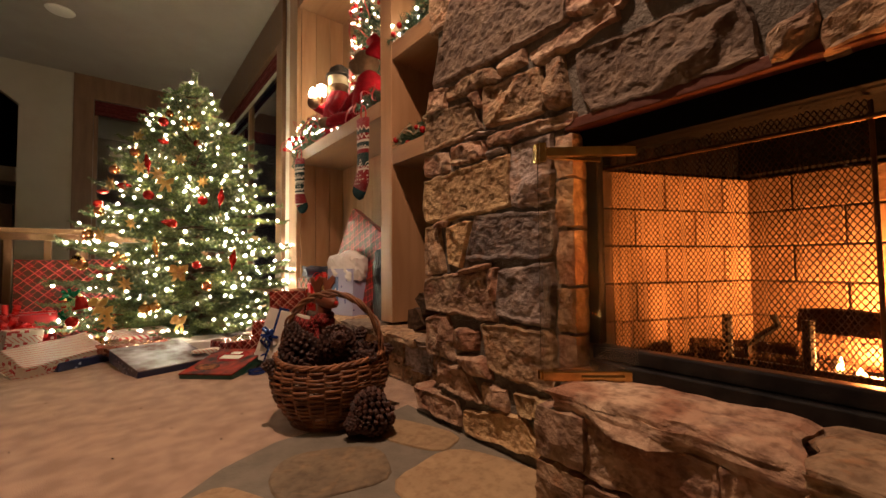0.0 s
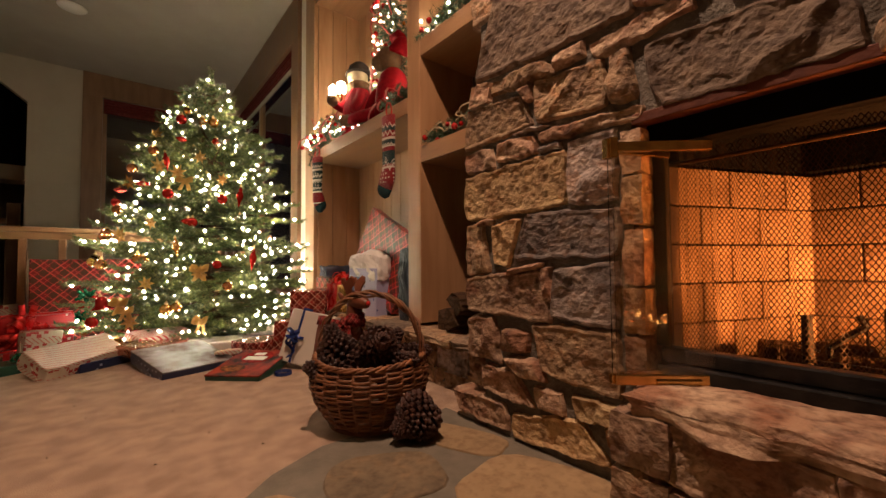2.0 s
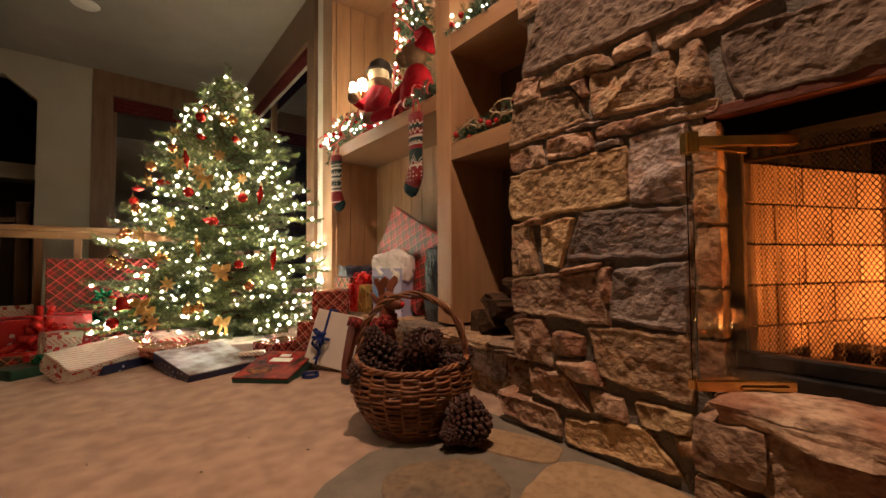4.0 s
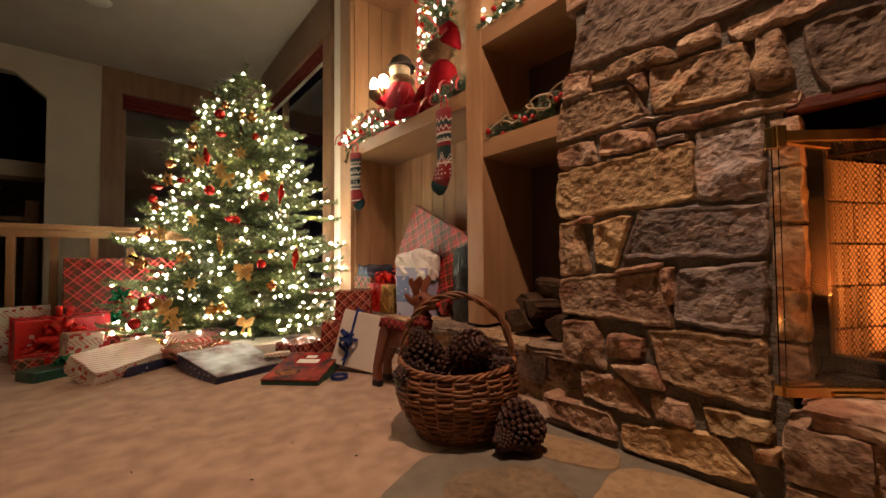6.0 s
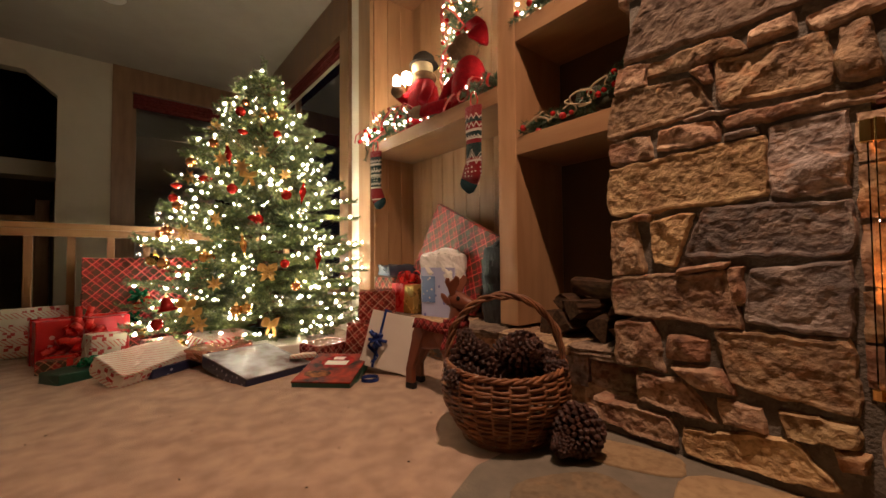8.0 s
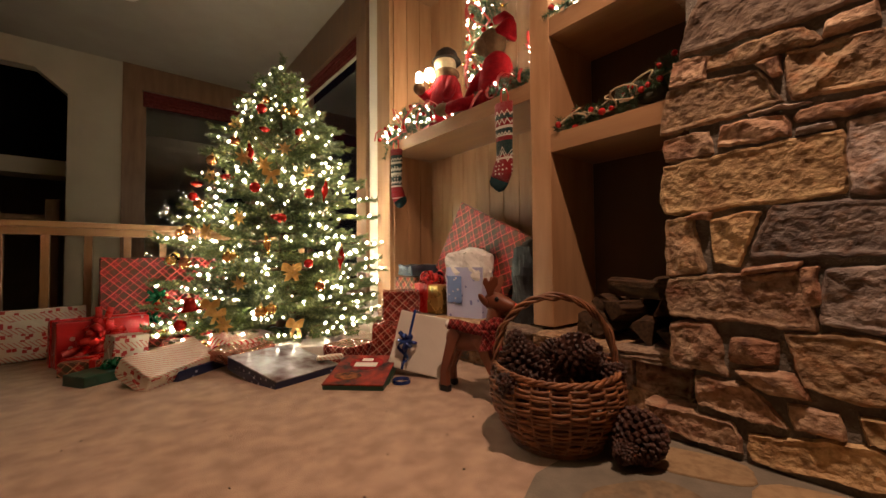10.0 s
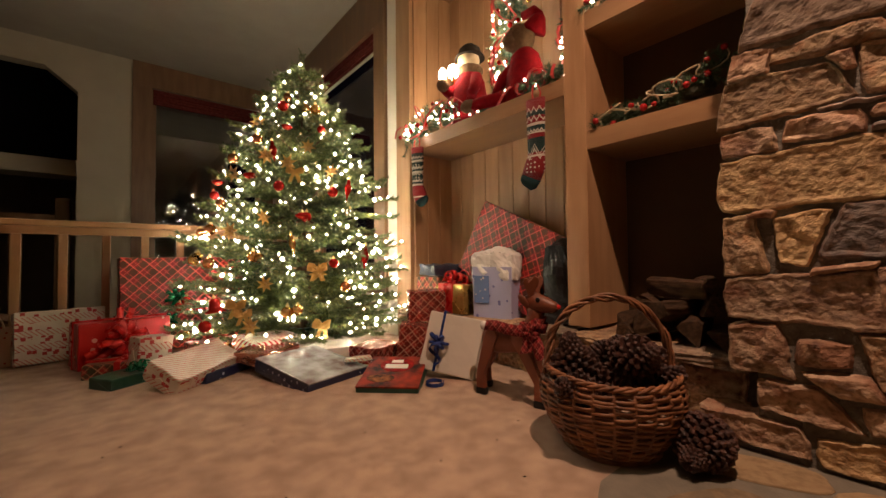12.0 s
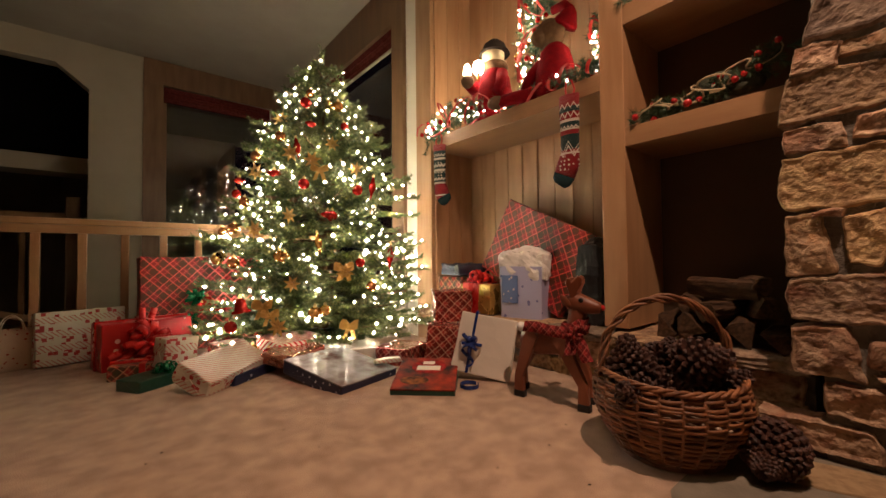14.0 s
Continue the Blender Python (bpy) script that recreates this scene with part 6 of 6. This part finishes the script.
figure((1.39, 2.42, SHELF_Z), 0, "plain brown plush figure in a red felt coat and cap", [(body, COAT), (legs, COAT), (hd, FUR), (cap_red, COAT)])
for x, y, z, k in ((1.22, 3.01, SHELF_Z + 0.31, 1.0), (1.262, 2.945, SHELF_Z + 0.325, 1.4)):
    lantern = thing("candle_lamp", (x, y, z), "small lit candle lamp held by the figure", "lamp", "candle lamps")
    part("shade", lathe(bmesh.new(), [(0.022 * k, 0.0), (0.028 * k, 0.03), (0.022 * k, 0.07), (0.008, 0.085)], 14), BULB_COOL, lantern, "glowing glass", True)
    part("holder", rod(bmesh.new(), (0, 0, -0.06), (0, 0, 0.0), 0.008, 0.014), GOLD, lantern)
lamp("candle_glow", "POINT", (1.22, 2.97, SHELF_Z + 0.43), 1.6, WARM, 0.025)

# ---- wicker basket with pine cones ----
WICKER = shader("brown_wicker", (0.14, 0.052, 0.022), 0.5, 0, (0.30, 0.122, 0.050), 22, 6, 0.4, 140, vary=0.22)
BX, BY = 0.756, 1.594
SHAPE = ((0.0, 0.125), (0.03, 0.155), (0.09, 0.196), (0.15, 0.217), (0.20, 0.219), (0.25, 0.204))
STAKES = 24


def basket_r(z):
    return float(np.interp(z, [p[0] for p in SHAPE], [p[1] for p in SHAPE]))


basket = thing("basket", (BX, BY, 0), "round brown wicker basket full of pine cones", "basket", turn=(0, 0, -44))
part("base", lathe(bmesh.new(), [(0.145, 0.0), (0.155, 0.006), (0.15, 0.014)], 28), WICKER, basket)
rq = random.Random(3)
row, z = 0, 0.012
while z < 0.242:
    bm, pts = bmesh.new(), []
    n = STAKES * 5
    lift = [rq.uniform(-0.005, 0.005) for _ in range(9)]
    for i in range(n + 1):
        a = 2 * math.pi * i / n
        w = 0.0062 * math.sin(STAKES / 2 * a + math.pi * (row % 2))
        dz = 0.004 * math.sin(3 * a + row) + float(np.interp(i, np.linspace(0, n, 9), lift)) * math.sin(math.pi * i / n)
        r = basket_r(z + dz) + w
        pts.append((r * math.cos(a), r * math.sin(a), z + dz))
    part("weaver", tube(bm, pts, rq.uniform(0.0042, 0.0058), 6), WICKER, basket, smooth=True)
    z += 0.0090
    row += 1
for i in range(STAKES):
    a = 2 * math.pi * i / STAKES
    part("stake", tube(bmesh.new(), [(basket_r(q) * math.cos(a), basket_r(q) * math.sin(a), q) for q in (0.0, 0.03, 0.09, 0.15, 0.20, 0.25)], 0.0055, 6), WICKER, basket, smooth=True)
for ph in (0, 2.1, 4.2):
    pts = []
    for i in range(121):
        a = 2 * math.pi * i / 120
        t = 13 * a + ph
        r = 0.207 + 0.006 * math.cos(t)
        pts.append((r * math.cos(a), r * math.sin(a), 0.252 + 0.006 * math.sin(t) + 0.008 * math.cos(2 * a)))
    part("rim", tube(bmesh.new(), pts, 0.0055, 6), WICKER, basket, smooth=True)
for ph in (0, 1.57, 3.14, 4.71):
    pts = []
    for i in range(61):
        s = math.pi * i / 60
        t = 7 * s + ph + 0.5 * math.sin(5 * s + ph)
        k = 0.009 + 0.003 * math.sin(3 * s + 2 * ph)
        c = Vector((0.206 * math.cos(s), 0.006 * math.sin(3 * s), 0.235 + 0.255 * math.sin(s) ** 0.85))
        pts.append(c + Vector((math.cos(s) * math.cos(t), math.sin(t), math.sin(s) * math.cos(t))) * k)
    part("handle", tube(bmesh.new(), pts, 0.0052, 6), WICKER, basket, smooth=True)

CONE = shader("pine_cone_scales", (0.026, 0.010, 0.008), 0.6, 0, (0.085, 0.030, 0.018), 40, 5, 0.4, 160, vary=0.15)


def cone_mesh(length, r, seed, count=150):
    """An opened pine cone: woody scales in two spirals round a core, its tip up."""
    bm = bmesh.new()
    rq = random.Random(seed)
    lathe(bm, [(r * 0.3, 0.0), (r * 0.5, length * 0.25), (r * 0.4, length * 0.6), (r * 0.12, length * 0.93)], 10)
    for i in range(count):
        s = i / count
        a = i * 2.39996
        rr = r * (0.62 + 0.38 * math.sin(math.pi * min(1, s * 1.15 + 0.18))) * (1 - 0.55 * max(0, s - 0.55) / 0.45)
        z = length * (0.03 + 0.93 * s)
        up = -0.15 + 1.0 * s + rq.uniform(-0.1, 0.1)
        out = Vector((math.cos(a) * math.cos(up), math.sin(a) * math.cos(up), math.sin(up)))
        side = Vector((-math.sin(a), math.cos(a), 0))
        top = out.cross(side)
        c0 = Vector((math.cos(a), math.sin(a), 0)) * rr * 0.35 + Vector((0, 0, z))
        tip = c0 + out * rr * 0.68
        w = r * 0.17 * (1 - 0.4 * s)
        t = r * 0.055
        pts = [(c0, 0.35 * w, t * 0.6), (c0.lerp(tip, 0.7), w, t), (tip, w * 0.62, t * 1.5)]
        prev = None
        for p, ww, tt in pts:
            ring = [bm.verts.new(p + side * sx * ww + top * sy * tt) for sx, sy in ((-1, -1), (1, -1), (1, 1), (-1, 1))]
            if prev:
                for j in range(4):
                    bm.faces.new((prev[j], prev[(j + 1) % 4], ring[(j + 1) % 4], ring[j]))
            prev = ring
        v = bm.verts.new(tip + out * r * 0.07 - top * t * 0.5)
        for j in range(4):
            bm.faces.new((prev[j], prev[(j + 1) % 4], v))
    return mesh_of("pine_cone", bm, CONE)


cones = [cone_mesh(0.20, 0.082, 1), cone_mesh(0.16, 0.07, 2, 120), cone_mesh(0.13, 0.06, 3, 100)]
for k, (m, x, y, z, rx, ry, rz) in enumerate(((0, -0.10, 0.00, 0.185, 12, -14, 0), (1, 0.03, -0.04, 0.29, 70, 0, 20), (1, 0.05, -0.07, 0.20, 60, 30, 60), (2, 0.11, -0.02, 0.225, 80, 20, 140), (2, -0.02, -0.10, 0.20, 75, 10, 200), (1, 0.0, 0.10, 0.21, 40, 20, 90), (2, -0.11, -0.07, 0.19, 30, -60, 0), (2, 0.12, 0.08, 0.20, 60, 0, 80))):
    ob = new("pine_cone", cones[m])
    ob.matrix_world = pose(BX, BY, 0) @ pose(0, 0, 0, 0, 0, -40) @ pose(x, y, z, rx, ry, rz)
    tagged(ob, "brown open pine cone heaped in the basket", "pine cone", "pine cones")
ob = new("pine_cone", cone_mesh(0.165, 0.088, 9, 210))
lie = Vector((-0.75, 0.05, -0.30)).to_track_quat("Z", "Y").to_matrix().to_4x4()
ob.matrix_world = pose(0.772, 1.338, 0.074) @ lie @ Matrix.Scale(0.9, 4) @ Matrix.Translation((0, 0, -0.085))
tagged(ob, "large brown pine cone on the floor beside the basket", "pine cone", "pine cones")

# ---- wooden reindeer ----
DEER = shader("reddish_wood", (0.15, 0.038, 0.015), 0.5, 0, (0.22, 0.062, 0.024), 9, 6, 0.2, 40, (1, 1, 0.4))
SCARF = pattern_shader("red_plaid_scarf", (0.26, 0.018, 0.02), "plaid", [(0.09, 0.012, 0.012), (0.34, 0.12, 0.09)], 22, 0.9)
deer = thing("reindeer_figure", (0.872, 2.112, 0), "reddish wooden reindeer with a plaid scarf on the carpet", "reindeer", turn=(0, 0, -80))
deer.scale = (0.95, 0.95, 0.97)


def board(outline, thick, m):
    """A sawn wooden shape: an outline in x and z, with some thickness along y and softened edges."""
    bm = bmesh.new()
    lo, hi = [bm.verts.new(m @ Vector((x, -thick / 2, z))) for x, z in outline], [bm.verts.new(m @ Vector((x, thick / 2, z))) for x, z in outline]
    bm.faces.new(lo), bm.faces.new(hi[::-1])
    for k in range(len(outline)):
        j = (k + 1) % len(outline)
        bm.faces.new((lo[k], hi[k], hi[j], lo[j]))
    bmesh.ops.recalc_face_normals(bm, faces=bm.faces)
    bmesh.ops.bevel(bm, geom=[e for e in bm.edges if abs((e.verts[0].co - e.verts[1].co).length - thick) > 1e-4], offset=0.004, segments=2, affect="EDGES", profile=0.5)
    return bm


bm = lathe(bmesh.new(), [(0.03, -0.145), (0.058, -0.125), (0.066, -0.06), (0.062, 0.02), (0.066, 0.09), (0.05, 0.125), (0.02, 0.135)], 18, pose(-0.01, 0, 0.265, 0, 84, 0))
part("body", bm, DEER, deer, smooth=True)
for x, y, lean in ((-0.085, 0.05, -0.10), (-0.075, -0.06, -0.065), (0.075, 0.05, 0.075), (0.065, -0.06, 0.105)):
    shape = [(x - 0.036, 0.285), (x - 0.02, 0.315), (x + 0.018, 0.315), (x + 0.036, 0.285), (x + lean + 0.020, 0.10), (x + lean + 0.024, 0.03), (x + lean - 0.024, 0.03), (x + lean - 0.022, 0.10)]
    leg = part("leg", board(shape, 0.030, Matrix.Translation((0, y, 0))), DEER, deer)
    part("hoof", box(bmesh.new(), (x + lean - 0.026, y - 0.017, 0.0), (x + lean + 0.030, y + 0.017, 0.032), 0.006), BLACK, leg)
part("neck", tube(bmesh.new(), [(0.075, 0, 0.27), (0.115, 0, 0.34), (0.125, 0, 0.40), (0.122, 0, 0.44)], 0.046, 12, 0.8), DEER, deer, smooth=True)
hd = part("head", lathe(bmesh.new(), [(0.018, -0.060), (0.042, -0.035), (0.046, 0.0), (0.036, 0.05), (0.026, 0.085), (0.020, 0.10), (0.008, 0.106)], 16, pose(0.13, 0, 0.445, 0, 100, 0)), DEER, deer, smooth=True)
part("nose", ball(bmesh.new(), (0.235, 0, 0.432), 0.012, u=10, v=7), RED_BOW, hd)
for y in (-0.038, 0.038):
    part("eye", ball(bmesh.new(), (0.155, y, 0.462), 0.011, (1, 0.6, 1), u=10, v=7), BLACK, hd)
    part("ear", ball(bmesh.new(), (0.090, y * 1.35, 0.455), 0.024, (0.7, 0.4, 1.5), turn=pose(0, 0, 0, -20 if y > 0 else 20, -30, 0)), DEER, hd)
    paddle = [(-0.012, 0.0), (0.012, 0.0), (0.020, 0.035), (0.036, 0.060), (0.034, 0.088), (0.018, 0.098), (0.004, 0.082), (-0.010, 0.070), (-0.014, 0.086), (-0.030, 0.088), (-0.036, 0.066), (-0.022, 0.035)]
    part("antler", board(paddle, 0.016, Matrix.Translation((0.115, y * 0.75, 0.472)) @ pose(0, 0, 0, -12 if y > 0 else 12, 0, 35)), DEER, hd)
part("tail", ball(bmesh.new(), (-0.162, 0, 0.315), 0.023, u=12, v=8), TISSUE, deer, "white pompom tail", True)
for k, (r0, z0, up) in enumerate(((0.058, 0.345, 0.0), (0.064, 0.322, 0.5))):
    bm = bmesh.new()
    ring = [(0.105 + r0 * math.cos(a), r0 * 0.95 * math.sin(a), z0 + 0.016 * math.cos(a + up) + 0.005 * math.sin(5 * a)) for a in [2 * math.pi * i / 26 for i in range(27)]]
    ribbon_strip(bm, ring, (0.3, 0, 1), 0.042, 0.005)
    part("scarf", bm, SCARF, deer, "red plaid scarf", True)
for k, line in enumerate((((-0.11, -0.066, 0.33), (-0.05, -0.075, 0.335), (0.02, -0.076, 0.325), (0.10, -0.07, 0.32)), ((0.13, -0.06, 0.32), (0.165, -0.075, 0.285), (0.185, -0.085, 0.24), (0.20, -0.09, 0.215)), ((0.12, -0.06, 0.31), (0.13, -0.09, 0.27), (0.125, -0.10, 0.235)))):
    part("scarf_end", ribbon_strip(bmesh.new(), line, (0.2, 0.2, 1) if k == 0 else (1, 0.3, 0.2), 0.05, 0.004), SCARF, deer, "", True)
bow(deer, (0.135, -0.07, 0.318), 0.045, SCARF, 6, 0, "plaid scarf knot", (80, 0, 0))
